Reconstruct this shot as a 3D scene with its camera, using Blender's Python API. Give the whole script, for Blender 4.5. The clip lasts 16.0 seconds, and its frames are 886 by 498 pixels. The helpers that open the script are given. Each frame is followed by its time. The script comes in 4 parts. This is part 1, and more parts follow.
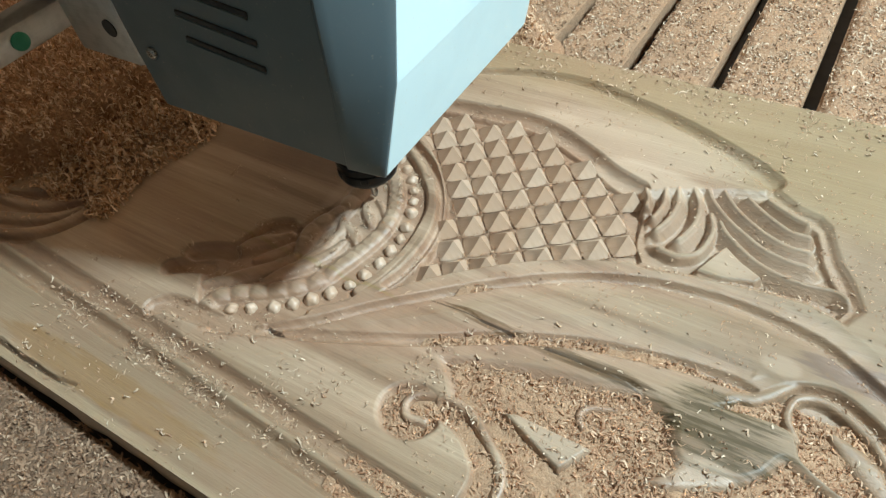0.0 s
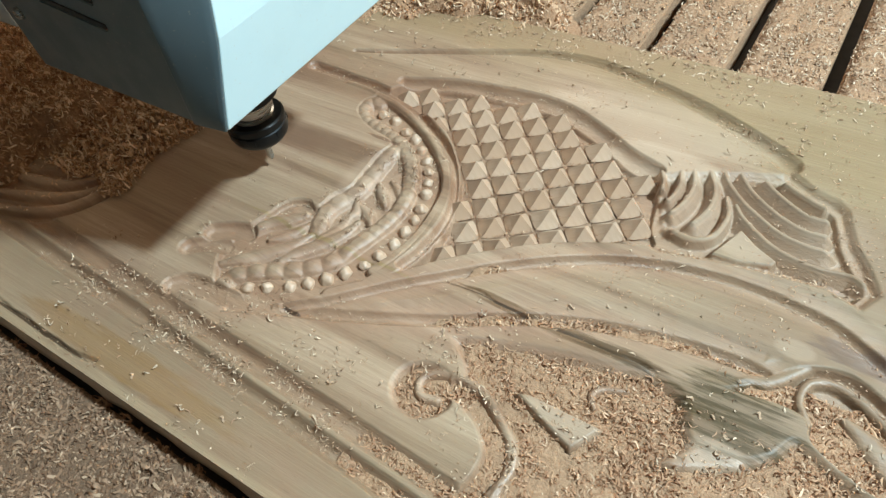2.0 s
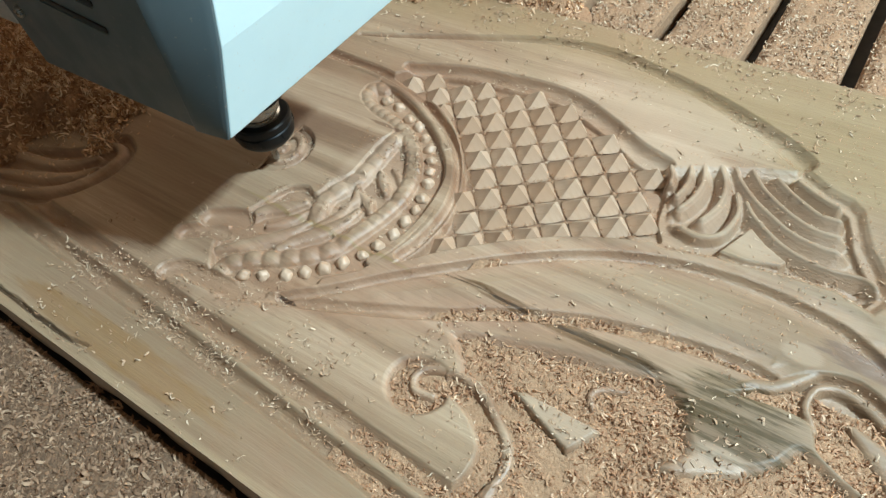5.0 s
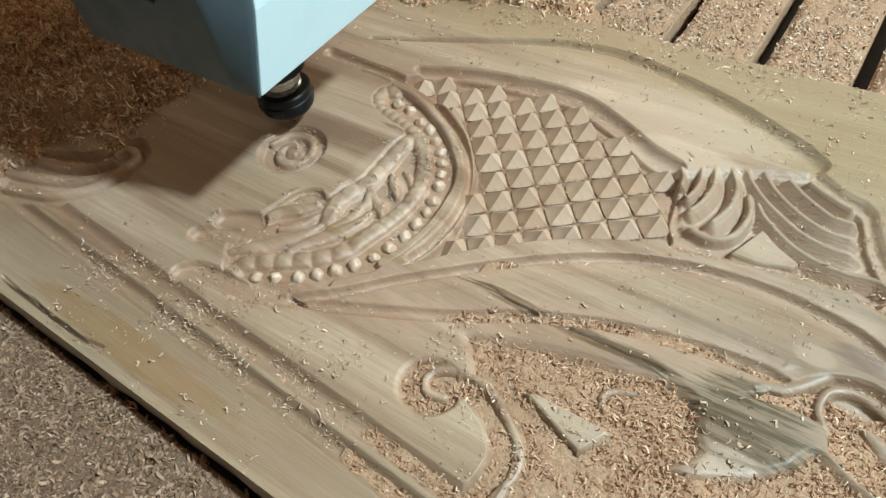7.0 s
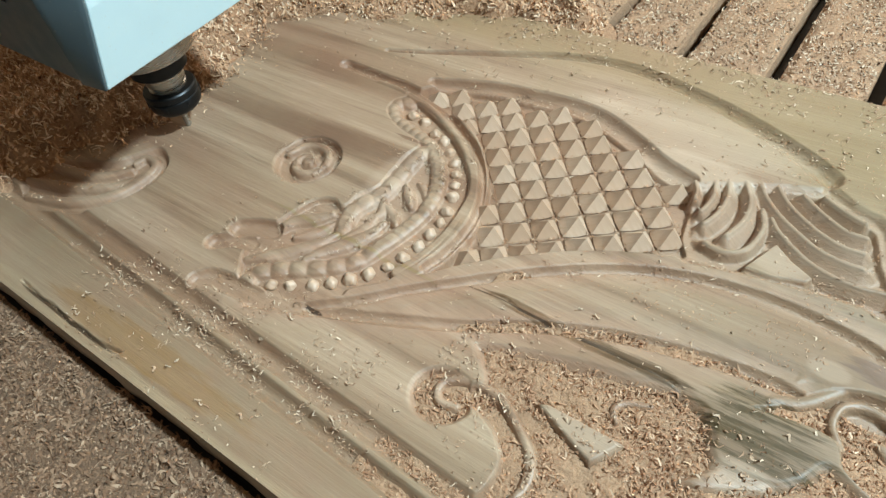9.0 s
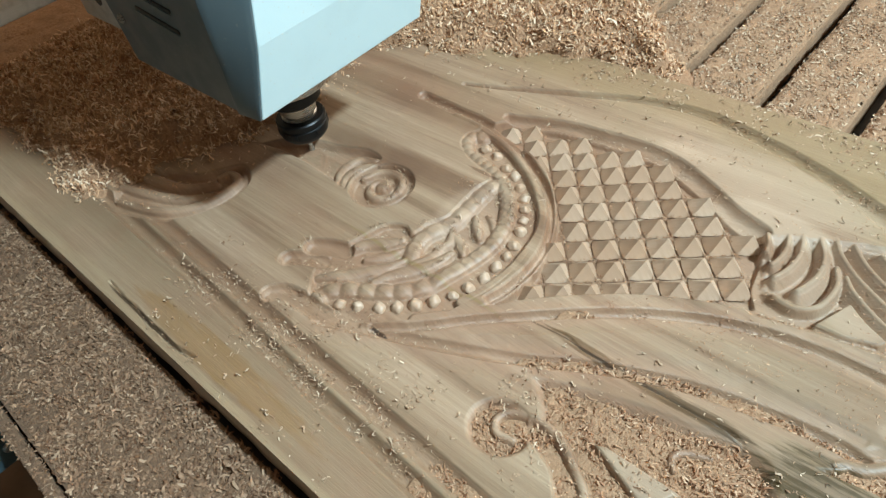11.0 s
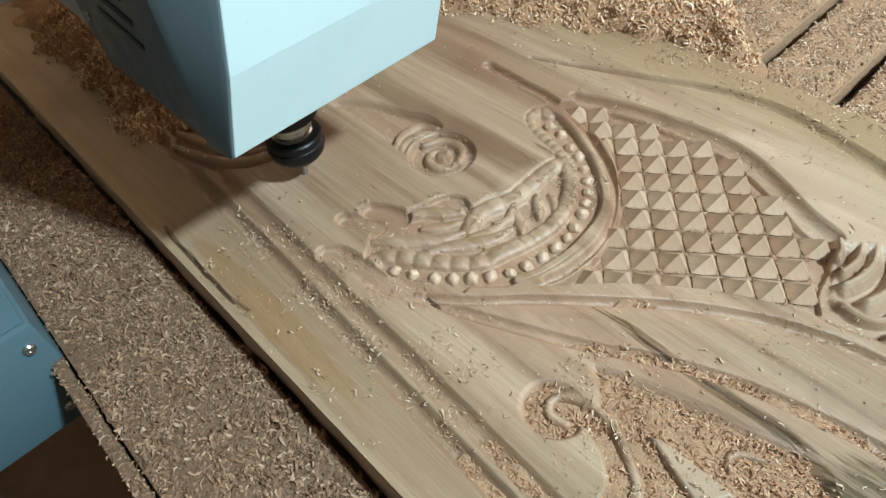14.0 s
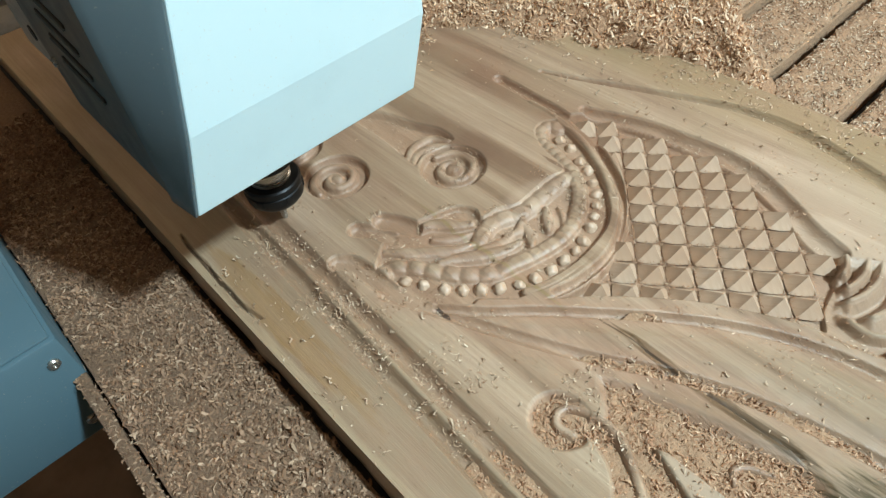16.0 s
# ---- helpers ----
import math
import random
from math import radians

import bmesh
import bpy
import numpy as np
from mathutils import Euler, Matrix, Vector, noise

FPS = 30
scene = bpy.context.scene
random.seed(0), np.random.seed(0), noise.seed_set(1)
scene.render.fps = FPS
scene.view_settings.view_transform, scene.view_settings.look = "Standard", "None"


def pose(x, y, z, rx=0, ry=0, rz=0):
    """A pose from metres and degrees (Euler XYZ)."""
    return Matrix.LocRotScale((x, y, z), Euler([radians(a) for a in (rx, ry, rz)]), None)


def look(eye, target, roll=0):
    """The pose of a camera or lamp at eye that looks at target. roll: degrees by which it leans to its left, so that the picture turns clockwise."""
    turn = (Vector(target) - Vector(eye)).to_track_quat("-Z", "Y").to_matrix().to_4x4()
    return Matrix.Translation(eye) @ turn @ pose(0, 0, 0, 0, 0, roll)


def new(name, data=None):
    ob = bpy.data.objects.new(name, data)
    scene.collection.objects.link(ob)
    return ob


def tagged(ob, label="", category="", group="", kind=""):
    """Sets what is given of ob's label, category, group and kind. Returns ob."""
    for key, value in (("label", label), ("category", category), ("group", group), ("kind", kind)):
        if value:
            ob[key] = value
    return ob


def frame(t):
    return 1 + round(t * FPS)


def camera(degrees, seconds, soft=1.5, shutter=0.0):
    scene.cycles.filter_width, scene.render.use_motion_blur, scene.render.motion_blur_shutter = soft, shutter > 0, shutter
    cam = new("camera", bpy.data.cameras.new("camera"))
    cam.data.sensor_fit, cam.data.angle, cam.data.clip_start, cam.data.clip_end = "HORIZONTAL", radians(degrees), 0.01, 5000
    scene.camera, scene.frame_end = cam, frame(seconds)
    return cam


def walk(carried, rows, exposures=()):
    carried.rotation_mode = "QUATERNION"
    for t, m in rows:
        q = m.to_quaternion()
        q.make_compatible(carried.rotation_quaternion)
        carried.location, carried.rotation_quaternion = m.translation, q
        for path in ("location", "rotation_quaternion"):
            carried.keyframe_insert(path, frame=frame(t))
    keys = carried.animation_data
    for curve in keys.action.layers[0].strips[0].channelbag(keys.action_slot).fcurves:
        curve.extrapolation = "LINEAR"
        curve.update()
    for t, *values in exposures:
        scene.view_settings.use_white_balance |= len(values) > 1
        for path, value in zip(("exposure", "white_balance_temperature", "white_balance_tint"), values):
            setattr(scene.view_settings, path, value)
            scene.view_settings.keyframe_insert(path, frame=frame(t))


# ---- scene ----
# ---- camera and its path ----
cam = camera(67.3, 16.0, soft=1.35)
PATH = [
    (0.0, (0.2982, -0.1582, 0.4002), (0.0929, 0.1051, 0.0280), -9.11),
    (0.5, (0.2983, -0.1588, 0.4006), (0.0921, 0.1074, 0.0310), -9.04),
    (1.0, (0.2984, -0.1594, 0.4009), (0.0924, 0.1065, 0.0310), -8.88),
    (1.5, (0.2984, -0.1589, 0.4006), (0.0887, 0.0877, 0.0195), -10.55),
    (2.0, (0.2986, -0.1607, 0.4017), (0.0896, 0.0886, 0.0220), -10.17),
    (2.5, (0.2984, -0.1590, 0.4007), (0.0906, 0.0891, 0.0196), -9.83),
    (3.0, (0.2981, -0.1567, 0.3993), (0.0880, 0.0889, 0.0178), -10.01),
    (3.5, (0.2980, -0.1567, 0.3993), (0.0916, 0.0827, 0.0119), -9.83),
    (4.0, (0.2976, -0.1538, 0.3975), (0.0895, 0.0839, 0.0099), -9.95),
    (6.5, (0.2964, -0.1464, 0.3927), (0.0840, 0.0953, 0.0099), -9.70),
    (7.0, (0.2971, -0.1505, 0.3954), (0.0801, 0.0860, 0.0120), -10.83),
    (7.5, (0.2972, -0.1509, 0.3956), (0.0801, 0.0873, 0.0133), -10.52),
    (8.0, (0.2974, -0.1523, 0.3965), (0.0794, 0.0847, 0.0140), -10.35),
    (8.5, (0.2975, -0.1527, 0.3968), (0.0769, 0.0821, 0.0144), -10.80),
    (9.0, (0.2977, -0.1544, 0.3979), (0.0708, 0.0835, 0.0212), -11.01),
    (9.5, (0.2991, -0.1619, 0.4028), (0.0404, 0.0651, 0.0401), -11.81),
    (9.7, (0.2997, -0.1645, 0.4046), (0.0302, 0.0586, 0.0473), -11.92),
    (12.0, (0.2821, -0.1650, 0.4149), (0.0207, 0.0633, 0.0549), -10.47),
    (12.5, (0.2776, -0.1812, 0.4172), (-0.0062, 0.0500, 0.0766), -10.01),
    (13.0, (0.2756, -0.1793, 0.4211), (-0.0159, 0.0484, 0.0847), -10.51),
    (13.5, (0.2720, -0.1861, 0.4075), (-0.0055, 0.0285, 0.0512), -9.05),
    (14.0, (0.2630, -0.1844, 0.4111), (-0.0012, 0.0201, 0.0391), -7.94),
    (14.5, (0.2635, -0.1850, 0.4151), (-0.0003, 0.0192, 0.0426), -7.64),
    (15.0, (0.2601, -0.1910, 0.4210), (-0.0041, 0.0149, 0.0498), -7.33),
    (15.5, (0.2601, -0.1869, 0.4251), (-0.0096, 0.0195, 0.0582), -7.83),
    (16.0, (0.2640, -0.1880, 0.4215), (-0.0061, 0.0153, 0.0531), -7.85),
]
walk(cam, [(t, look(e, p, r)) for t, e, p, r in PATH], [(0.0, 0.03), (4.0, -0.02), (9.7, -0.03), (12.5, -0.08), (14.0, -0.07), (16.0, -0.05)])

# seconds and the place of the head's lower front corner
HEAD = [
    (0.0, 0.0927, 0.0630, 0.1364),
    (0.5, 0.0658, 0.0516, 0.1448),
    (1.0, 0.0329, 0.0411, 0.1516),
    (1.5, 0.0247, 0.0355, 0.1482),
    (2.0, -0.0136, 0.0265, 0.1479),
    (2.5, -0.0246, 0.0312, 0.1454),
    (3.0, 0.0009, 0.0106, 0.1362),
    (3.5, 0.0044, 0.0208, 0.1488),
    (4.0, 0.0060, 0.0207, 0.1402),
    (6.5, -0.0305, 0.0186, 0.1345),
    (7.0, -0.0403, 0.0661, 0.1270),
    (7.5, -0.0673, 0.0532, 0.1268),
    (8.0, -0.0706, 0.0241, 0.1323),
    (8.5, -0.1106, 0.0280, 0.1278),
    (9.0, -0.1649, 0.0144, 0.1361),
    (9.5, -0.2049, 0.0187, 0.1275),
    (9.7, -0.2052, 0.0474, 0.1159),
    (12.0, -0.0778, -0.0005, 0.1375),
    (12.5, -0.0900, -0.0390, 0.1414),
    (13.0, -0.0924, -0.0531, 0.1306),
    (13.5, -0.0767, -0.0404, 0.1302),
    (14.0, -0.0938, -0.0702, 0.1355),
    (14.5, -0.0565, -0.0455, 0.1308),
    (15.0, -0.1043, -0.0264, 0.1326),
    (15.5, -0.1191, -0.0773, 0.1372),
    (16.0, -0.0801, -0.1183, 0.1370),
]

# ---- world, key light and an added fill light ----
# place of the key light; the window opening round it is added, unseen
WINDOW = Vector((1.358, 0.451, 1.716))
SUN = WINDOW.normalized()
world = bpy.data.worlds.new("world")
scene.world = world
world.use_nodes = True
wn = world.node_tree
sky = wn.nodes.new("ShaderNodeTexSky")
sky.sky_type = "NISHITA"
sky.sun_disc = False
sky.sun_elevation = math.asin(SUN.z)
sky.sun_rotation = math.atan2(SUN.x, SUN.y)
wn.links.new(sky.outputs[0], wn.nodes["Background"].inputs[0])
wn.nodes["Background"].inputs[1].default_value = 0.1
daylight = new("daylight", bpy.data.lights.new("daylight", "AREA"))
daylight.data.shape, daylight.data.size, daylight.data.size_y = "RECTANGLE", 0.137, 0.137
daylight.data.energy = 91.0
daylight.data.color = (0.70, 0.91, 1.0)
daylight.matrix_world = look(WINDOW, (0, 0, 0))
# fill lamp added to lift the shaded heap; no window is known here
FILL_OPENING = Vector((-0.35, 1.78, 1.0))
fill_light = new("added_fill_light", bpy.data.lights.new("added_fill_light", "AREA"))
fill_light.data.shape, fill_light.data.size, fill_light.data.size_y = "RECTANGLE", 1.1, 0.7
fill_light.data.energy = 9.0
fill_light.data.color = (1.0, 0.84, 0.64)
fill_light.matrix_world = look(FILL_OPENING, FILL_OPENING + Vector((0, -1, 0)))
scene.view_settings.exposure = 0.0


# ---- materials ----
class Mat:
    """A node material; each method adds a node and returns an output socket."""

    def __init__(self, name, rough=0.6, metal=0.0):
        self.m = bpy.data.materials.new(name)
        self.m.use_nodes = True
        self.n, self.l = self.m.node_tree.nodes, self.m.node_tree.links
        self.b = self.n["Principled BSDF"]
        self.b.inputs["Roughness"].default_value = rough
        self.b.inputs["Metallic"].default_value = metal
        self.co = self.n.new("ShaderNodeTexCoord").outputs["Object"]
        sep = self.n.new("ShaderNodeSeparateXYZ")
        self.l.new(self.co, sep.inputs[0])
        self.x, self.y, self.z = sep.outputs

    def put(self, sock, v):
        if isinstance(v, (int, float)):
            sock.default_value = v
        elif isinstance(v, tuple):
            sock.default_value = (*v, 1) if len(v) == 3 and sock.type == "RGBA" else v
        else:
            self.l.new(v, sock)

    def noise(self, scale, detail=4, rough=0.55, stretch=(1, 1, 1), shift=(0, 0, 0), warp=0.0):
        mp = self.n.new("ShaderNodeMapping")
        self.l.new(self.co, mp.inputs[0])
        mp.inputs["Scale"].default_value = stretch
        mp.inputs["Location"].default_value = shift
        t = self.n.new("ShaderNodeTexNoise")
        self.l.new(mp.outputs[0], t.inputs["Vector"])
        t.inputs["Scale"].default_value = scale
        t.inputs["Detail"].default_value = detail
        t.inputs["Roughness"].default_value = rough
        t.inputs["Distortion"].default_value = warp
        return t.outputs["Fac"]

    def ramp(self, v, *stops):
        r = self.n.new("ShaderNodeValToRGB")
        e = r.color_ramp.elements
        for i, (p, c) in enumerate(stops):
            el = e[i] if i < 2 else e.new(p)
            el.position = p
            el.color = (*c, 1)
        self.l.new(v, r.inputs[0])
        return r.outputs[0]

    def mix(self, f, a, b, mode="MIX"):
        m = self.n.new("ShaderNodeMix")
        m.data_type, m.blend_type = "RGBA", mode
        self.put(m.inputs["Factor"], f)
        self.put(m.inputs[6], a)
        self.put(m.inputs[7], b)
        return m.outputs[2]

    def math(self, op, a, b=0.0):
        m = self.n.new("ShaderNodeMath")
        m.operation = op
        self.put(m.inputs[0], a)
        self.put(m.inputs[1], b)
        return m.outputs[0]

    def step(self, v, lo, hi, a=0.0, b=1.0):
        m = self.n.new("ShaderNodeMapRange")
        m.interpolation_type = "SMOOTHSTEP"
        self.put(m.inputs[0], v)
        for i, q in enumerate((lo, hi, a, b)):
            m.inputs[i + 1].default_value = q
        return m.outputs[0]

    def blob(self, cx, cy, rx, ry, f):
        """1 inside an ellipse whose rim is frayed by f, 0 outside."""
        u = self.math("DIVIDE", self.math("SUBTRACT", self.x, cx), rx)
        v = self.math("DIVIDE", self.math("SUBTRACT", self.y, cy), ry)
        d = self.math("ADD", self.math("MULTIPLY", u, u), self.math("MULTIPLY", v, v))
        return self.step(self.math("ADD", d, f), 1.2, 0.5)

    def bump(self, h, strength=0.3, dist=0.001):
        b = self.n.new("ShaderNodeBump")
        b.inputs["Strength"].default_value = strength
        b.inputs["Distance"].default_value = dist
        self.l.new(h, b.inputs["Height"])
        self.l.new(b.outputs[0], self.b.inputs["Normal"])

    def color(self, c):
        self.put(self.b.inputs["Base Color"], c)
        return self

    def rough(self, v):
        self.put(self.b.inputs["Roughness"], v)
        return self

    def island(self):
        return self.n.new("ShaderNodeNewGeometry").outputs["Random Per Island"]


def wood_material():
    w = Mat("pale_hardwood", 0.4)
    streak = w.noise(1.0, 5, 0.6, (1.3, 34, 1), warp=0.25)
    wide = w.noise(1.0, 3, 0.5, (1.0, 11, 1), (3.1, 1.7, 0), warp=0.3)
    fine = w.noise(1.0, 4, 0.7, (14, 420, 60))
    pore = w.noise(1.0, 2, 0.6, (60, 900, 60), (1, 2, 0))
    c = w.ramp(streak, (0.38, (0.20, 0.132, 0.09)), (0.46, (0.345, 0.257, 0.182)), (0.53, (0.435, 0.347, 0.252)), (0.62, (0.535, 0.445, 0.335)))
    c = w.mix(w.step(wide, 0.5, 0.62, 0, 0.72), c, (0.30, 0.188, 0.128))
    c = w.mix(w.step(wide, 0.42, 0.28, 0, 0.5), c, (0.64, 0.56, 0.44))
    # weathered surface of the plank against freshly cut wood
    patch = w.noise(9, 4, 0.6)
    old = w.math("MULTIPLY", w.step(w.z, -0.0022, -0.0006), w.step(patch, 0.35, 0.65, 0.05, 0.4))
    c = w.mix(old, c, (0.40, 0.345, 0.225))
    # the wood gets darker towards greater x
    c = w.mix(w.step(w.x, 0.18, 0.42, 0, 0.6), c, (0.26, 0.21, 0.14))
    # redder freshly cut wood; brown shade of the cuts put in by depth
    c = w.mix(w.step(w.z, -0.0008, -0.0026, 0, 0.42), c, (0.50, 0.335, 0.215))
    # greyish olive sapwood along both long edges, a golden streak inside the near one
    wav = w.math("MULTIPLY", w.math("SUBTRACT", w.noise(1.0, 3, 0.5, (5, 5, 1)), 0.5), 0.035)
    yy = w.math("ADD", w.y, wav)
    c = w.mix(w.step(w.math("ADD", yy, w.step(w.x, 0.08, 0.36, 0, 0.075)), 0.325, 0.375, 0, 0.75), c, (0.36, 0.29, 0.165))
    c = w.mix(w.math("MULTIPLY", w.step(yy, -0.02, -0.07, 0, 0.6), w.step(patch, 0.3, 0.62, 0.35, 1.0)), c, (0.32, 0.275, 0.185))
    c = w.mix(w.math("MULTIPLY", w.blob(-0.08, -0.0975, 0.12, 0.013, w.math("MULTIPLY", w.math("SUBTRACT", w.noise(1.0, 4, 0.6, (14, 90, 1)), 0.5), 3.0)), w.step(streak, 0.4, 0.6, 0.9, 0.6)), c, (0.31, 0.20, 0.08))
    c = w.mix(w.step(yy, -0.107, -0.113, 0, 0.5), c, (0.50, 0.44, 0.30))
    c = w.mix(w.step(fine, 0.35, 0.65, 0.0, 0.34), c, (0.27, 0.18, 0.12))
    c = w.mix(w.step(pore, 0.62, 0.72, 0, 0.35), c, (0.2, 0.13, 0.08))
    # brown crack and its stain, a grey-green mould patch, a violet one
    fray = w.math("MULTIPLY", w.math("SUBTRACT", w.noise(1.0, 5, 0.65, (22, 260, 1)), 0.5), 3.4)
    c = w.mix(w.math("MULTIPLY", w.blob(0.185, 0.0785, 0.085, 0.0056, fray), 0.8), c, (0.15, 0.085, 0.034))
    c = w.mix(w.math("MULTIPLY", w.blob(0.18, 0.0785, 0.085, 0.0012, w.math("MULTIPLY", fray, 0.6)), 0.9), c, (0.055, 0.03, 0.013))
    c = w.mix(w.math("MULTIPLY", w.blob(0.232, 0.079, 0.036, 0.006, fray), 0.8), c, (0.10, 0.065, 0.032))
    c = w.mix(w.math("MULTIPLY", w.blob(0.312, 0.071, 0.04, 0.03, fray), w.step(w.noise(1.0, 4, 0.7, (14, 150, 1)), 0.38, 0.56, 0.3, 1.0)), c, (0.085, 0.060, 0.022))
    c = w.mix(w.math("MULTIPLY", w.blob(0.375, 0.147, 0.035, 0.012, fray), 0.6), c, (0.13, 0.088, 0.075))
    c = w.mix(w.math("MULTIPLY", w.blob(-0.17, -0.1105, 0.07, 0.0022, w.math("MULTIPLY", fray, 0.7)), 0.9), c, (0.06, 0.035, 0.018))
    c = w.mix(w.math("MULTIPLY", w.blob(0.002, 0.0, 0.009, 0.003, fray), 0.95), c, (0.05, 0.025, 0.012))
    c = w.mix(w.math("MULTIPLY", w.blob(-0.045, 0.192, 0.02, 0.0022, fray), 0.7), c, (0.18, 0.10, 0.06))
    c = w.mix(w.math("MULTIPLY", w.blob(-0.02, 0.068, 0.09, 0.0022, fray), 0.5), c, (0.30, 0.245, 0.10))
    for bx, by, rx, ry, k in ((0.285, 0.245, 0.075, 0.05, 0.2), (0.222, 0.018, 0.03, 0.016, 0.35), (0.313, 0.038, 0.022, 0.013, 0.35), (0.333, 0.135, 0.014, 0.008, 0.25), (0.19, 0.27, 0.06, 0.02, 0.5), (-0.02, 0.14, 0.03, 0.05, 0.25), (0.17, 0.315, 0.11, 0.035, 0.35), (0.279, 0.208, 0.022, 0.015, 0.25)):
        c = w.mix(w.math("MULTIPLY", w.blob(bx, by, rx, ry, w.math("MULTIPLY", fray, 0.2)), k), c, (0.66, 0.57, 0.45))
    c = w.mix(1.0, c, w.mix(w.step(w.x, 0.08, 0.3), (0.80, 0.70, 0.65), (0.735, 0.69, 0.65)), "MULTIPLY")
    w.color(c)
    w.rough(w.math("ADD", w.step(streak, 0.3, 0.7, 0.36, 0.46), w.math("MULTIPLY", old, 0.5)))
    w.put(w.b.inputs["Specular IOR Level"], w.step(w.z, -0.0004, -0.002, 0.45, 0.75))
    fibre = w.math("MULTIPLY", w.noise(1.0, 4, 0.7, (260, 900, 500), (4, 1, 2)), w.step(w.z, -0.0008, -0.003, 0.2, 2.2))
    w.bump(w.math("ADD", w.math("ADD", fine, fibre), w.math("MULTIPLY", pore, 0.6)), 0.45, 0.0007)
    return w.m


def chip_material(name, *stops):
    c = Mat(name, 0.75)
    r = c.island()
    col = c.ramp(r, *stops)
    col = c.mix(c.step(c.noise(700, 3), 0.3, 0.7, 0, 0.3), col, (0.30, 0.17, 0.09))
    c.color(col)
    return c.m


def dust_material(name, a, b):
    d = Mat(name, 0.9)
    n1, n2 = d.noise(320, 4, 0.7), d.noise(30, 3)
    d.color(d.mix(d.step(n2, 0.35, 0.65, 0, 0.6), d.mix(d.step(n1, 0.35, 0.65), a, b), tuple(0.75 * v for v in a)))
    d.bump(n1, 0.9, 0.003)
    return d.m


def paint_material(name, col, rough=0.38, dirt=0.25):
    p = Mat(name, rough)
    c = p.mix(p.step(p.noise(14, 5, 0.6), 0.5, 0.8, 0, dirt), col, tuple(0.82 * v for v in col))
    c = p.mix(p.step(p.noise(420, 2), 0.68, 0.74, 0, dirt), c, (0.45, 0.36, 0.27))
    p.color(c)
    p.rough(p.step(p.noise(40, 4), 0.3, 0.7, rough - 0.06, rough + 0.1))
    p.bump(p.noise(900, 2), 0.06, 0.0004)
    return p.m


def metal_material(name, col, rough):
    p = Mat(name, rough, 0.9)
    p.color(p.mix(p.step(p.noise(120, 4), 0.4, 0.75, 0, 0.5), col, tuple(0.6 * v for v in col)))
    p.rough(p.step(p.noise(1.0, 3, 0.5, (30, 30, 900)), 0.3, 0.7, rough - 0.08, rough + 0.12))
    return p.m


def plain_material(name, a, b, scale, rough=0.8, bump=0.0):
    p = Mat(name, rough)
    n = p.noise(scale, 5, 0.6)
    p.color(p.mix(p.step(n, 0.3, 0.7), a, b))
    if bump:
        p.bump(n, 0.5, bump)
    return p.m


WOOD = wood_material()
CHIP = chip_material("wood_shaving", (0.0, (0.25, 0.145, 0.088)), (0.35, (0.40, 0.265, 0.17)), (0.7, (0.52, 0.38, 0.26)), (0.92, (0.70, 0.58, 0.44)))
CHIP_RED = chip_material("reddish_shaving", (0.0, (0.38, 0.21, 0.11)), (0.35, (0.58, 0.36, 0.21)), (0.75, (0.76, 0.54, 0.36)), (0.95, (0.88, 0.72, 0.54)))
CHIP_GREY = chip_material("dusty_flake", (0.0, (0.125, 0.066, 0.036)), (0.4, (0.215, 0.125, 0.074)), (0.8, (0.315, 0.20, 0.125)), (0.97, (0.45, 0.32, 0.215)))
CHIP_DULL = chip_material("dull_shaving", (0.0, (0.27, 0.135, 0.072)), (0.4, (0.40, 0.225, 0.128)), (0.8, (0.50, 0.315, 0.19)), (0.97, (0.66, 0.48, 0.335)))


def curl_material():
    c = Mat("curled_shaving", 0.6)
    info = c.n.new("ShaderNodeObjectInfo").outputs["Random"]
    c.color(c.mix(c.step(c.noise(900, 3), 0.35, 0.65, 0, 0.4), c.ramp(info, (0.0, (0.40, 0.27, 0.175)), (0.5, (0.48, 0.36, 0.255)), (1.0, (0.60, 0.50, 0.385))), (0.42, 0.27, 0.16)))
    return c.m


CURL = curl_material()
DUST = dust_material("sawdust", (0.46, 0.295, 0.18), (0.32, 0.19, 0.108))
DUST_RED = dust_material("reddish_sawdust", (0.46, 0.28, 0.165), (0.28, 0.155, 0.085))
DUST_GREY = dust_material("chipboard", (0.24, 0.148, 0.09), (0.14, 0.083, 0.049))
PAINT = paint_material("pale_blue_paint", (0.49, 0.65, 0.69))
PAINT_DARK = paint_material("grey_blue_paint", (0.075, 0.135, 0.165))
# darker paint for corner and side panels, with their shade put in
PAINT_SHADED = paint_material("shaded_blue_paint", (0.085, 0.122, 0.138))
PLATE = metal_material("brushed_aluminium", (0.55, 0.55, 0.53), 0.45)
STEEL = metal_material("bright_steel", (0.42, 0.41, 0.38), 0.28)
BLACK = metal_material("blackened_steel", (0.03, 0.032, 0.034), 0.42)
DARK = plain_material("black_plastic", (0.012, 0.012, 0.013), (0.03, 0.028, 0.026), 60, 0.6)
GREEN = plain_material("green_plastic", (0.01, 0.16, 0.09), (0.015, 0.2, 0.12), 60, 0.5)
WALL = plain_material("ochre_plaster", (0.78, 0.56, 0.36), (0.70, 0.48, 0.30), 3, 0.9, 0.004)
DIRT = plain_material("brown_dirt", (0.14, 0.09, 0.06), (0.08, 0.05, 0.03), 6, 0.9, 0.003)
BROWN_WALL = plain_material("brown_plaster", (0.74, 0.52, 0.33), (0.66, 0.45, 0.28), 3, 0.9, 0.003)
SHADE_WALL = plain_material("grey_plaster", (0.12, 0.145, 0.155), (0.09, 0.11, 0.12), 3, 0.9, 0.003)


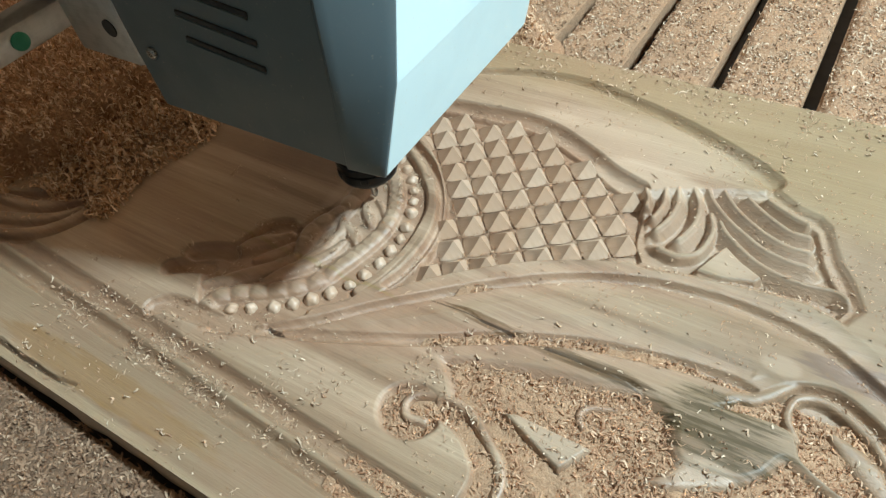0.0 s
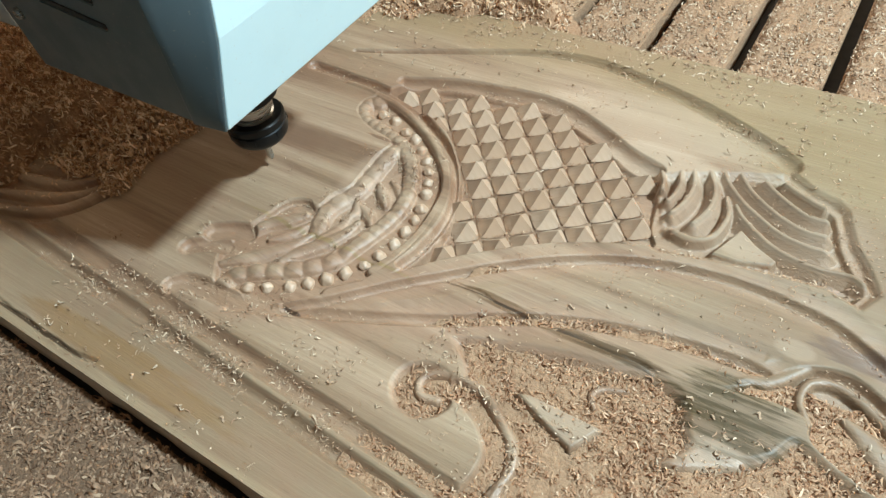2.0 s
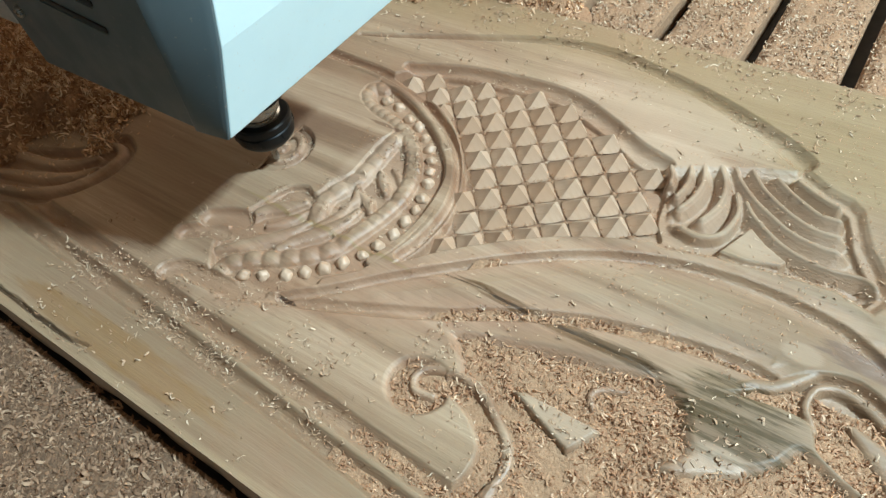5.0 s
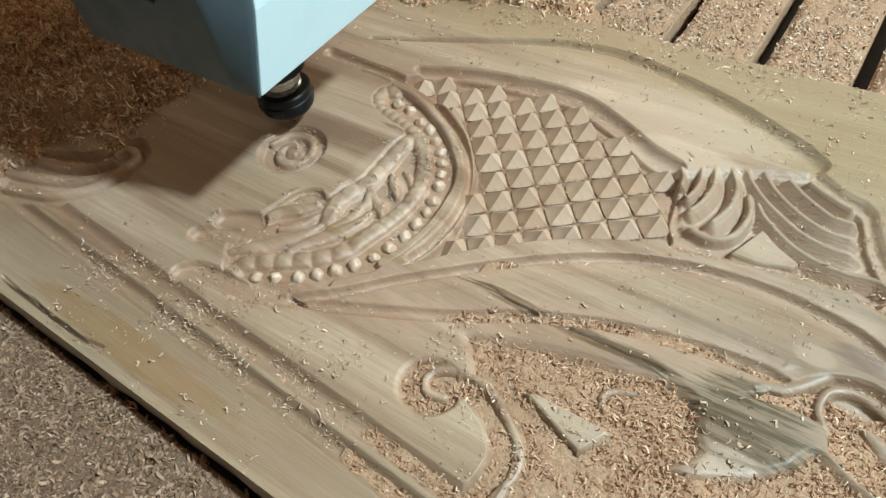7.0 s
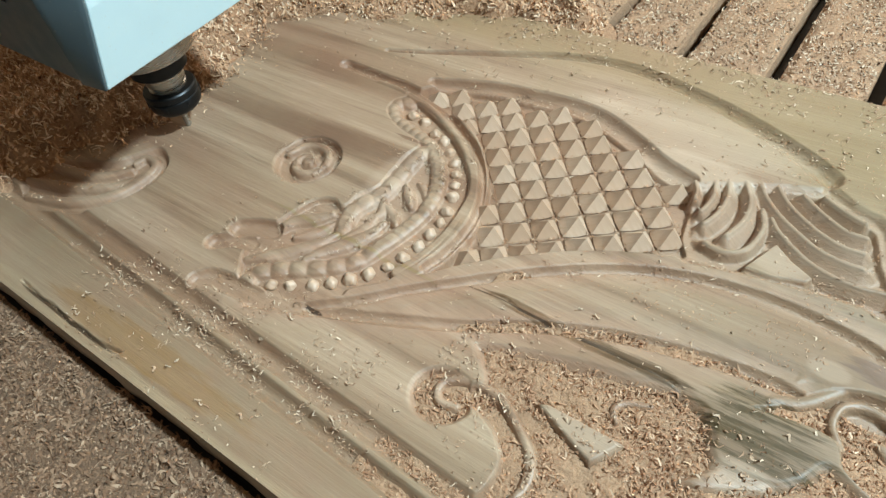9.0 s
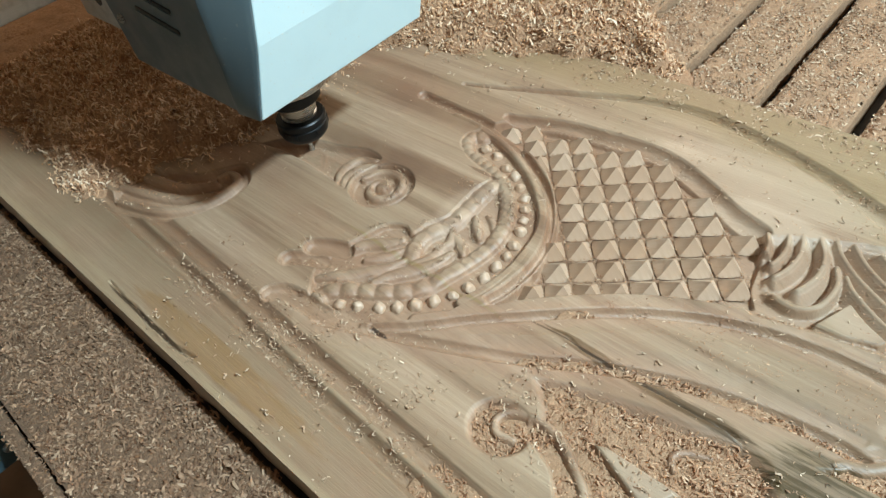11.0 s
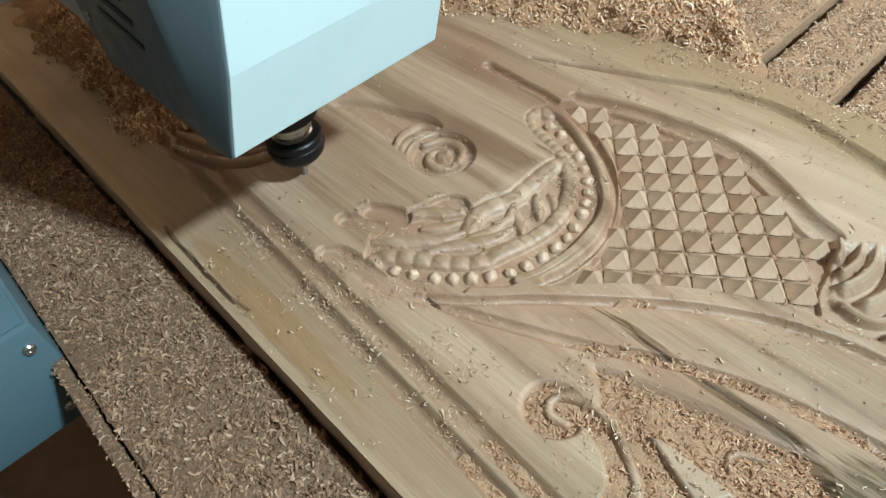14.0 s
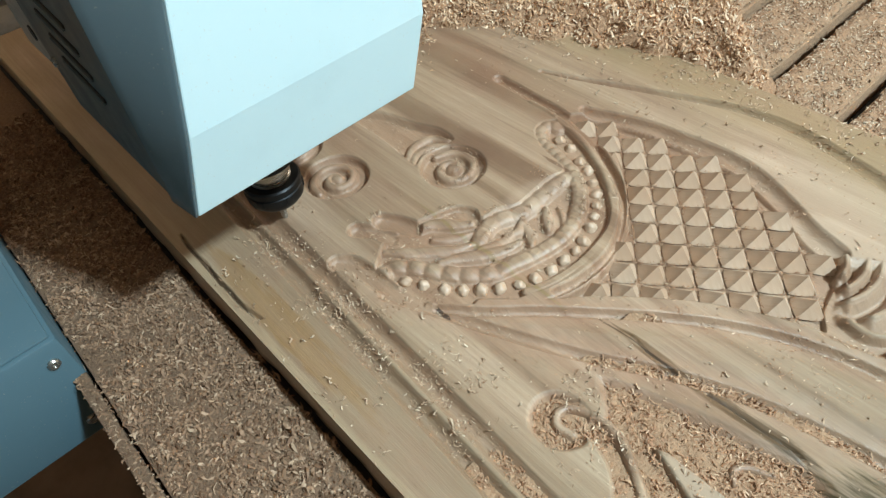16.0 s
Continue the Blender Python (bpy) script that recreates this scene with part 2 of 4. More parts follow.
# ---- mesh helpers ----
def part(name, bm, material, parent=None, label="", smooth=True):
    me = bpy.data.meshes.new(name)
    bmesh.ops.recalc_face_normals(bm, faces=bm.faces)
    bm.to_mesh(me)
    bm.free()
    me.materials.append(material)
    if smooth:
        me.shade_smooth()
        me.set_sharp_from_angle(angle=radians(35))
    ob = new(name, me)
    ob.parent = parent
    return tagged(ob, label)


def block(lo, hi, bevel=0.0, segments=2):
    bm = bmesh.new()
    bmesh.ops.create_cube(bm, size=1.0)
    for v in bm.verts:
        v.co = Vector([lo[i] + (v.co[i] + 0.5) * (hi[i] - lo[i]) for i in range(3)])
    if bevel:
        bmesh.ops.bevel(bm, geom=list(bm.edges), offset=bevel, segments=segments, profile=0.5, affect="EDGES")
    return bm


def lathe(profile, cx=0.0, cy=0.0, seg=48):
    """A turned body about the vertical through (cx, cy); profile: (radius, z) from below to above."""
    bm = bmesh.new()
    rings = []
    for r, z in profile:
        rings.append([bm.verts.new((cx + r * math.cos(2 * math.pi * i / seg), cy + r * math.sin(2 * math.pi * i / seg), z)) for i in range(seg)])
    for a, b in zip(rings, rings[1:]):
        for i in range(seg):
            bm.faces.new((a[i], a[(i + 1) % seg], b[(i + 1) % seg], b[i]))
    bm.faces.new(rings[0][::-1])
    bm.faces.new(rings[-1])
    return bm


def grid_mesh(name, xs, ys, z, material, parent=None, keep=None):
    """A height field over the grid xs by ys; keep: which cells to build."""
    nx, ny = len(xs), len(ys)
    X, Y = np.meshgrid(xs, ys, indexing="ij")
    co = np.stack([X, Y, z], -1).reshape(-1, 3).astype(np.float32)
    i, j = np.meshgrid(np.arange(nx - 1), np.arange(ny - 1), indexing="ij")
    a = (i * ny + j)
    if keep is not None:
        a = a[keep]
    a = a.reshape(-1)
    q = np.stack([a, a + ny, a + ny + 1, a + 1], -1).astype(np.int32)
    return quads(name, co, q, material, parent, True)


def quads(name, co, q, material, parent=None, smooth=False):
    me = bpy.data.meshes.new(name)
    me.vertices.add(len(co))
    me.vertices.foreach_set("co", np.ascontiguousarray(co, np.float32).reshape(-1))
    me.loops.add(q.size)
    me.loops.foreach_set("vertex_index", np.ascontiguousarray(q, np.int32).reshape(-1))
    me.polygons.add(len(q))
    me.polygons.foreach_set("loop_start", np.arange(0, q.size, 4, dtype=np.int32))
    me.polygons.foreach_set("use_smooth", np.full(len(q), smooth))
    me.update(calc_edges=True)
    me.materials.append(material)
    ob = new(name, me)
    ob.parent = parent
    return ob


# ---- the carving, in millimetres on the plank's top ----
def spline(pts, per=8):
    p = np.array(pts, float)
    if len(p) < 3:
        return np.linspace(p[0], p[-1], per)
    p = np.vstack([2 * p[0] - p[1], p, 2 * p[-1] - p[-2]])
    out = []
    for a, b, c, d in zip(p, p[1:], p[2:], p[3:]):
        for t in np.arange(per) / per:
            out.append(0.5 * (2 * b + (c - a) * t + (2 * a - 5 * b + 4 * c - d) * t * t + (3 * b - a - 3 * c + d) * t ** 3))
    return np.array(out + [p[-2]])


STEP = 0.9
XS = np.concatenate([np.arange(-1100, -400, 20.0), np.arange(-400, 440, STEP), np.arange(440, 801, 20.0)])
YS = np.arange(-119.2, 415.1, STEP)
GX, GY = np.meshgrid(XS, YS, indexing="ij")
Z = np.zeros_like(GX)


def value_noise(x, y, size, seed):
    """Smooth noise between -1 and 1 with features of that size."""
    rng = np.random.RandomState(seed)
    tab = rng.uniform(-1, 1, (64, 64))
    u, v = x / size + 500, y / size + 500
    i, j = np.floor(u).astype(int), np.floor(v).astype(int)
    f, g = u - i, v - j
    f, g = f * f * (3 - 2 * f), g * g * (3 - 2 * g)
    at = lambda a, b: tab[a % 64, b % 64]
    return (at(i, j) * (1 - f) + at(i + 1, j) * f) * (1 - g) + (at(i, j + 1) * (1 - f) + at(i + 1, j + 1) * f) * g


def window(pts, pad):
    p = np.array(pts)
    i0, i1 = np.searchsorted(XS, (p[:, 0].min() - pad, p[:, 0].max() + pad))
    j0, j1 = np.searchsorted(YS, (p[:, 1].min() - pad, p[:, 1].max() + pad))
    return slice(max(i0, 0), i1), slice(max(j0, 0), j1)


def near(path, pad):
    """The window round a path, and there the distance to it and the way along it (0 to 1)."""
    w = window(path, pad)
    x, y = GX[w], GY[w]
    d, s = np.full(x.shape, 1e9), np.zeros(x.shape)
    cum = np.concatenate([[0], np.cumsum(np.hypot(*np.diff(path, axis=0).T))])
    for k in range(len(path) - 1):
        (ax, ay), (bx, by) = path[k], path[k + 1]
        l2 = max((bx - ax) ** 2 + (by - ay) ** 2, 1e-9)
        t = np.clip(((x - ax) * (bx - ax) + (y - ay) * (by - ay)) / l2, 0, 1)
        e = np.hypot(x - ax - t * (bx - ax), y - ay - t * (by - ay))
        m = e < d
        d[m] = e[m]
        s[m] = ((cum[k] + t * (cum[k + 1] - cum[k])) / cum[-1])[m]
    return w, d, s, cum[-1]


def smooth(v):
    v = np.clip(v, 0, 1)
    return v * v * (3 - 2 * v)


def inside(poly, x, y):
    r = np.zeros(x.shape, bool)
    for (ax, ay), (bx, by) in zip(poly, np.roll(poly, -1, 0)):
        if ay != by:
            r ^= ((ay > y) != (by > y)) & (x < (bx - ax) * (y - ay) / (by - ay) + ax)
    return r


def lower(pts, depth, soft=3.0, curve=True):
    """Sinks a region to a depth with sloping rims."""
    poly = spline(list(pts) + [pts[0]], 6) if curve else np.array(list(pts) + [pts[0]], float)
    w, d, _, _ = near(poly, 2)
    m = inside(poly, GX[w], GY[w])
    Z[w] = np.where(m, np.minimum(Z[w], -depth * smooth(d / soft)), Z[w])


def plateau(pts, top, soft=3.0):
    """Leaves a flat piece standing inside a sunk region."""
    poly = np.array(list(pts) + [pts[0]], float)
    w, d, _, _ = near(poly, 2)
    m = inside(poly, GX[w], GY[w])
    Z[w] = np.where(m, np.maximum(Z[w], Z[w] + (top - Z[w]) * smooth(d / soft)), Z[w])


def groove(pts, width, depth, thin=1.0, power=2.0):
    """A round-bottomed cut; thin: its width at the start as a share of that at the end."""
    w, d, s, _ = near(spline(pts), width + 1)
    ww = width * (thin + (1 - thin) * s)
    cut = np.where(d < ww, -depth * (1 - (d / ww) ** power), 0)
    Z[w] = np.minimum(Z[w], cut)


def ridge(pts, width, top, base, taper=0.0, beads=0.0, swell=0.0):
    """A rounded bar on sunk ground; taper: how far its ends thin out; beads: length of its bumps; swell: their height."""
    w, d, s, n = near(spline(pts), width + 1)
    ww = width * (1 - taper * np.abs(2 * s - 1) ** 2)
    h = top + (swell * (np.abs(np.sin(math.pi * s * n / beads)) - 1) if beads else 0)
    v = np.clip(1 - d / ww, 0, 1)
    form = np.sqrt(1 - (1 - v) ** 2)
    bar = base + (h - base) * form
    Z[w] = np.where(d < ww, np.maximum(Z[w], bar), Z[w])


CRACK = [(-238, -108), (-205, -110), (-190, -109), (-171, -111.5), (-158, -113), (-150, -110.5), (-125, -111.5), (-100, -108)]
GILL = [(-192, 253), (-163, 251), (-131, 250), (-105, 249), (-72, 243), (-45, 234), (-21, 222), (1, 208), (19, 193), (32, 180), (43, 161), (47, 145), (49, 129), (50, 111), (48, 93), (45, 78), (38, 60)]
BAND = [(-82, 239), (-92, 236), (-92, 223), (-80, 211), (-68, 208), (-48, 203), (-28, 196), (-10, 183), (4, 166), (14, 146), (18, 126), (17, 109), (13, 90), (8, 74)]
CHIN = [(13, 90), (8, 74), (3, 58), (-6, 47), (-20, 35), (-36, 25), (-52, 15), (-64, 4), (-65, -6), (-59, -12), (-49, -13)]
BEADS = [(-70, 227), (-53, 223), (-35, 215), (-22, 208), (-6, 198), (5, 189), (15, 177), (21, 166), (28, 152), (34, 136), (36, 122), (36, 107), (34, 93), (32, 78), (27, 64), (17, 50), (7, 37), (-3, 27), (-16, 17), (-30, 9), (-45, 1)]
RIM = [(20, 27), (52, 56), (86, 88), (119, 116), (153, 140), (190, 160), (227, 175), (265, 183), (303, 185), (340, 182), (364, 174), (405, 150), (438, 120)]
BELLY = [(-4, -1), (26, 22), (57, 52), (90, 80), (123, 107), (157, 131), (193, 151), (230, 165), (268, 172), (306, 173), (343, 168), (364, 160), (405, 135), (438, 105)]
LEAF = [(-46, -21), (1, -2), (55, 20), (112, 46), (147, 66), (183, 83), (219, 96), (273, 107), (305, 110), (322, 108)]
FIN_OUT = [(-160, 300), (-115, 316), (-40, 346), (26, 370), (84, 378), (150, 366), (210, 347), (262, 323), (286, 308)]
FIN_IN = [(-80, 276), (-20, 295), (29, 301), (64, 303), (95, 298), (131, 282), (162, 265), (190, 255)]


def fluke(pts, left, right, top, base, fall=1.0, rise=1.0):
    """A blade with a sharp crest along pts: it falls steeply over left millimetres on the left of the way, and over right ones on the other side."""
    p = spline(pts)
    w, d, s, n = near(p, max(left, right) + 1)
    x, y = GX[w], GY[w]
    cum = np.concatenate([[0], np.cumsum(np.hypot(*np.diff(p, axis=0).T))]) / n
    k = np.clip(np.searchsorted(cum, s), 1, len(p) - 1)
    side = (p[k, 0] - p[k - 1, 0]) * (y - p[k - 1, 1]) - (p[k, 1] - p[k - 1, 1]) * (x - p[k - 1, 0])
    d = np.maximum(d - 1.3, 0)
    u = np.where(side > 0, d / left, d / right)
    form = np.clip(1 - np.where(side > 0, np.clip(u, 0, 1) ** rise, np.clip(u, 0, 1) ** fall), 0, 1)
    ends = smooth(np.minimum(s / 0.10, 1) * 0.6 + 0.4)
    Z[w] = np.where(u < 1, np.maximum(Z[w], base + (top - base) * form * ends), Z[w])


def carve():
    # double bead line along the near edge
    for dy, wd, dp in ((-9, 8, 5.5), (10.5, 8.5, 5.0)):
        groove([(-1100, 2 + dy), (-700, -22 + dy), (-151, -51 + dy), (-42, -57 + dy), (70, -63 + dy), (300, -76 + dy), (800, -100 + dy)], wd, dp)
    # crack that splits a strip off the near edge, and the brown one below the belly
    groove(CRACK, 2.2, 3.2, 0.6)
    groove([(102, 79), (122, 81), (140, 78), (152, 78), (179, 79), (191, 77), (205, 78.5), (230, 78), (250, 79), (262, 76)], 1.3, 2.2, 0.5)
    # fish head
    lower([(-89, 247), (-99, 233), (-95, 216), (-73, 202), (-42, 194), (-35, 188), (-39, 175), (-38, 151), (-37, 128), (-45, 114), (-48, 96), (-60, 99), (-76, 90), (-84, 67), (-90, 48), (-95, 30), (-88, 10), (-76, -5), (-70, -16), (-46, -18), (-12, -2), (15, 21), (33, 41), (41, 57), (50, 79), (54, 109), (52, 133), (46, 159), (35, 181), (20, 198), (0, 214), (-26, 229), (-54, 241), (-75, 246)], 4.6, 3)
    groove([(-186, 260), (-160, 259), (-130, 257), (-105, 256), (-72, 250), (-42, 241)], 8, 5.5, 0.9, 4.0)
    groove([(-72, 250), (-42, 242), (-15, 228), (9, 213), (28, 197), (42, 180), (53, 161), (59, 145), (62, 128), (62, 110), (60, 92), (55, 76)], 5, 5.5, 0.9, 2.0)
    ridge(GILL[2:], 5.4, 0.8, -6.5)
    ridge(BAND, 8.2, 0.5, -5.5, beads=9.5, swell=0.9)
    ridge(CHIN, 8.6, 0.2, -5.5, beads=15.5, swell=1.8)
    ridge([(-27, 190), (-29, 178), (-29, 160), (-28, 144), (-28, 126), (-34, 112), (-38, 99), (-36, 85), (-31, 75)], 10.5, 0.6, -7, 0.1, beads=15, swell=1.1)
    for p, wd, top in (([(-82, 9), (-70, 21), (-57, 34), (-41, 52), (-32, 67)], 6.2, -0.6), ([(-37, 34), (-28, 51), (-16, 67), (-7, 82), (-4, 97)], 6.8, -0.2),
                       ([(-82, 46), (-76, 62), (-61, 74), (-50, 84)], 6.6, -0.3), ([(-62, 48), (-50, 62), (-42, 76)], 5.2, -1.2), ([(-24, 66), (-16, 84), (-14, 100)], 5.5, -1.0),
                       ([(-4, 60), (4, 78), (8, 96)], 5.0, -1.6), ([(-15, 143), (-6, 135), (5, 124)], 5.0, -0.5), ([(-14, 114), (-4, 110), (6, 101)], 5.2, -0.8),
                       ([(-8, 152), (2, 147), (10, 138)], 3.6, -2.2), ([(-22, 120), (-14, 106), (-18, 94)], 4.6, -0.8), ([(-66, 18), (-50, 36), (-36, 50)], 3.6, -2.0)):
        ridge(p, wd * 1.25, top, -6.5, 0.45)
    for cx, cy, ex, ey in ((-120, 8, -92, 24), (-113, 31, -84, 44)):
        groove([(cx, cy), ((cx + ex) / 2, (cy + ey) / 2 + 2), (ex, ey)], 9.5, 5.5, 1.0, 5.0)
    groove([(-101, -28), (-92, -20), (-70, -17), (-45, -14), (-20, -8)], 9.5, 5, 1.0, 5.0)
    # body, bedded deep under the scales
    lower([(-88, 258), (-45, 246), (0, 228), (32, 197), (50, 170), (62, 138), (65, 104), (58, 76), (52, 62), (82, 94), (115, 122), (150, 147), (187, 166), (222, 182), (212, 205), (206, 235), (196, 251), (172, 258), (139, 276), (96, 294), (60, 299), (0, 294), (-66, 278)], 10.2, 3)
    groove(FIN_IN, 12, 7, 0.5, 3.0)
    groove(FIN_OUT, 11, 5.0, 0.3, 2.2)
    ridge(RIM, 9.5, -0.4, -6, 0.1)
    groove(BELLY, 6, 6)
    groove(BELLY, 20, 1.6)
    groove(LEAF, 7, 5)
    groove(LEAF, 22, 1.5)
    # tail: a fan of blades, a crescent fan at its root and a triangle between them
    lower([(180, 240), (190, 254), (214, 266), (237, 277), (262, 288), (283, 295), (286, 308), (288, 318), (292, 303), (313, 290), (330, 285), (339, 277), (344, 262), (352, 243), (362, 228), (374, 204), (364, 184), (337, 192), (300, 188), (263, 182), (222, 172), (196, 182)], 3.6, 7.0, False)
    lower([(186, 240), (194, 252), (214, 263), (237, 274), (262, 285), (284, 291), (300, 288), (322, 279), (333, 272), (338, 258), (344, 240), (354, 224), (367, 204), (360, 188), (337, 196), (300, 192), (263, 186), (226, 178), (200, 188)], 7.0, 7.0, False)
    for p, right in (([(289, 286), (300, 280), (314, 274), (325, 271)], 9), ([(275, 281), (288, 271), (301, 263), (312, 258), (324, 258), (331, 259)], 13),
                     ([(256, 281), (268, 267), (282, 256), (298, 247), (314, 242), (327, 243), (336, 244)], 14), ([(242, 281), (251, 267), (266, 252), (282, 241), (298, 232), (315, 228), (329, 228), (341, 229)], 14),
                     ([(262, 246), (270, 236), (284, 225), (297, 217), (312, 212), (328, 210), (342, 212), (352, 213), (361, 208), (365, 200)], 13)):
        fluke(p[::-1], right, 3.2, 0.2, -10.5, 1.0, 0.8)
    for p, left, right in (([(198, 258), (203, 248), (205, 237)], 3, 6), ([(212, 265), (216, 250), (215, 235), (212, 225)], 4, 7), ([(221, 270), (226, 254), (226, 237), (222, 222), (217, 213)], 5, 9),
                           ([(233, 275), (242, 258), (245, 239), (242, 223), (236, 208)], 6, 11)):
        fluke(p[::-1], left, right, 0.4, -8.5, 1.0, 1.0)
    fluke([(222, 204), (233, 200), (245, 200), (255, 208), (259, 221), (259, 238), (253, 252)], 4, 4, -0.5, -7.4, 1.3, 1.0)
    plateau([(272, 226), (258, 190), (278, 190), (302, 197), (306, 204), (287, 214)], -0.4, 2.2)
    # scrolls in the sunk ground at the foot
    lower([(118, 38), (145, 50), (186, 62), (223, 70), (259, 80), (280, 75), (291, 62), (298, 47), (322, 47), (337, 57), (347, 74), (362, 74), (400, 58), (440, 48), (440, -119), (230, -119), (212, -70), (206, -45), (200, -22), (186, -6), (168, 6), (150, 10), (140, 22)], 6, 13)
    lower([(300, 86), (314, 98), (322, 110), (345, 128), (372, 133), (405, 114), (424, 84), (404, 58), (360, 72), (346, 90)], 6, 5)
    lower([(131 + 25 * math.cos(a), -8 + 23 * math.sin(a)) for a in np.arange(0, 6.28, 0.6)], 7, 9)
    groove([(150, 4), (170, -1), (186, -11), (197, -26), (197, -48), (188, -66)], 9, 6.5)
    ridge([(143, -9), (131, -11), (125, -3), (130, 7), (148, 13), (168, 10), (187, -1), (202, -13), (209, -28), (205, -48)], 5, -0.8, -7, 0.2)
    ridge([(236, 36), (231, 43), (235, 51), (250, 57)], 4, -2, -7, 0.3)
    plateau([(181, 20), (195, 26), (251, 26), (236, -2)], -0.1, 4.0)
    plateau([(272, 15), (298, 49), (322, 57), (333, 38), (296, 16)], -1.2, 9.0)
    plateau([(318, 116), (318, 133), (346, 150), (340, 130)], -0.5, 3)
    ridge([(305, 92), (312, 100), (327, 107), (347, 131)], 6, -0.6, -7, 0.2)
    ridge([(353, 88), (345, 102), (349, 118), (366, 122), (392, 108), (410, 84)], 4.5, -1.0, -7, 0.2)
    ridge([(372, 100), (392, 88), (408, 68)], 10, -1.0, -7, 0.6)
    # mane swirl beyond the head
    lower([(-380, -6), (-340, -58), (-306, -50), (-272, -36), (-246, -10), (-232, 26), (-240, 56), (-268, 68), (-285, 50), (-300, 30), (-335, 14)], 5.5, 6)
    for p in ([(-385, -4), (-328, 1), (-292, 13), (-272, 32)], [(-360, -30), (-306, -12), (-276, 3), (-258, 22)],
              [(-340, -44), (-292, -27), (-264, -5), (-252, 23), (-255, 48), (-272, 52), (-276, 40)]):
        ridge(p, 7, -0.8, -6, 0.4)
    # two rosettes, the lobes beside the first and the long leaf behind it
    lower(LEAF_CUT, 5.5, 7)
    for p in ([(-160, 102), (-172, 122), (-169, 142), (-152, 150)], [(-146, 97), (-158, 111), (-160, 130), (-146, 146)]):
        ridge(p, 6.5, -0.6, -6, 0.4)
    for cx, cy, turn in ((*ROSE[0], 0.4), (*ROSE[1], 2.2)):
        lower([(cx + 34 * math.cos(a), cy + 33 * math.sin(a)) for a in np.arange(0, 6.28, 0.5)], 6, 5)
        spiral = [(cx + (4 + 5.0 * a / 2.1) * math.cos(a + turn), cy + (4 + 5.0 * a / 2.1) * math.sin(a + turn)) for a in np.arange(0, 9.6, 0.6)]
        ridge(spiral, 5.5, -0.8, -6.5, 0.2)
        ridge([(cx - 1, cy), (cx + 1, cy + 1)], 7, -0.4, -6.5)


ROSE = [(-118, 125), (-193, 39)]
LEAF_CUT = [(-283, 98), (-269, 117), (-237, 138), (-200, 148), (-170, 159), (-147, 155), (-148, 140), (-152, 118), (-146, 100), (-173, 102), (-214, 105), (-253, 104)]
carve()
Z *= 1.45
# torn fibres and tool marks on what has been cut, a slight cup in the rest
Z += np.where(Z < -0.4, 0.16 * value_noise(GX * 0.3, GY, 3.0, 3) + 0.22 * value_noise(GX, GY, 9.0, 4), 0.0)


def height(x, y):
    """The plank's top in millimetres at places in millimetres."""
    i = np.clip(np.searchsorted(XS, x), 0, len(XS) - 1)
    j = np.clip(((np.asarray(y) - YS[0]) / STEP).round().astype(int), 0, len(YS) - 1)
    return Z[i, j]


plank = tagged(new("wooden_plank"), "pale hardwood plank with half-carved fish relief on the bed", "wooden plank")


def build_plank():
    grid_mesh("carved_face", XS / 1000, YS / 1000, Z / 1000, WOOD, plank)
    # long sides: the near one with a rough waney bevel, and the underside
    n = 220
    xs = np.linspace(-1.1, 0.8, n)
    for name, y0, rows in (("near_side", YS[0] / 1000, ((0, 0), (-0.0008, -0.002), (-0.0016, -0.016), (-0.0022, -0.028), (0.01, -0.03))),
                           ("far_side", YS[-1] / 1000, ((0, 0), (0.002, -0.003), (0.003, -0.028), (-0.01, -0.03)))):
        co = []
        for k, (dy, z) in enumerate(rows):
            wob = 0.0 if k == 0 else 0.0012
            co.append(np.stack([xs, y0 + dy + wob * value_noise(xs * 1000, xs * 0 + 90 * k, 22.0, 8), np.full(n, z) + (height(xs * 1000, xs * 0 + y0 * 1000) / 1000 if k == 0 else 0)], -1))
        co = np.stack(co).reshape(-1, 3)
        a = (np.arange(len(rows) - 1)[:, None] * n + np.arange(n - 1)[None]).reshape(-1)
        q = np.stack([a, a + 1, a + n + 1, a + n], -1)
        quads(name, co, q if y0 > 0 else q[:, ::-1], WOOD, plank, True)


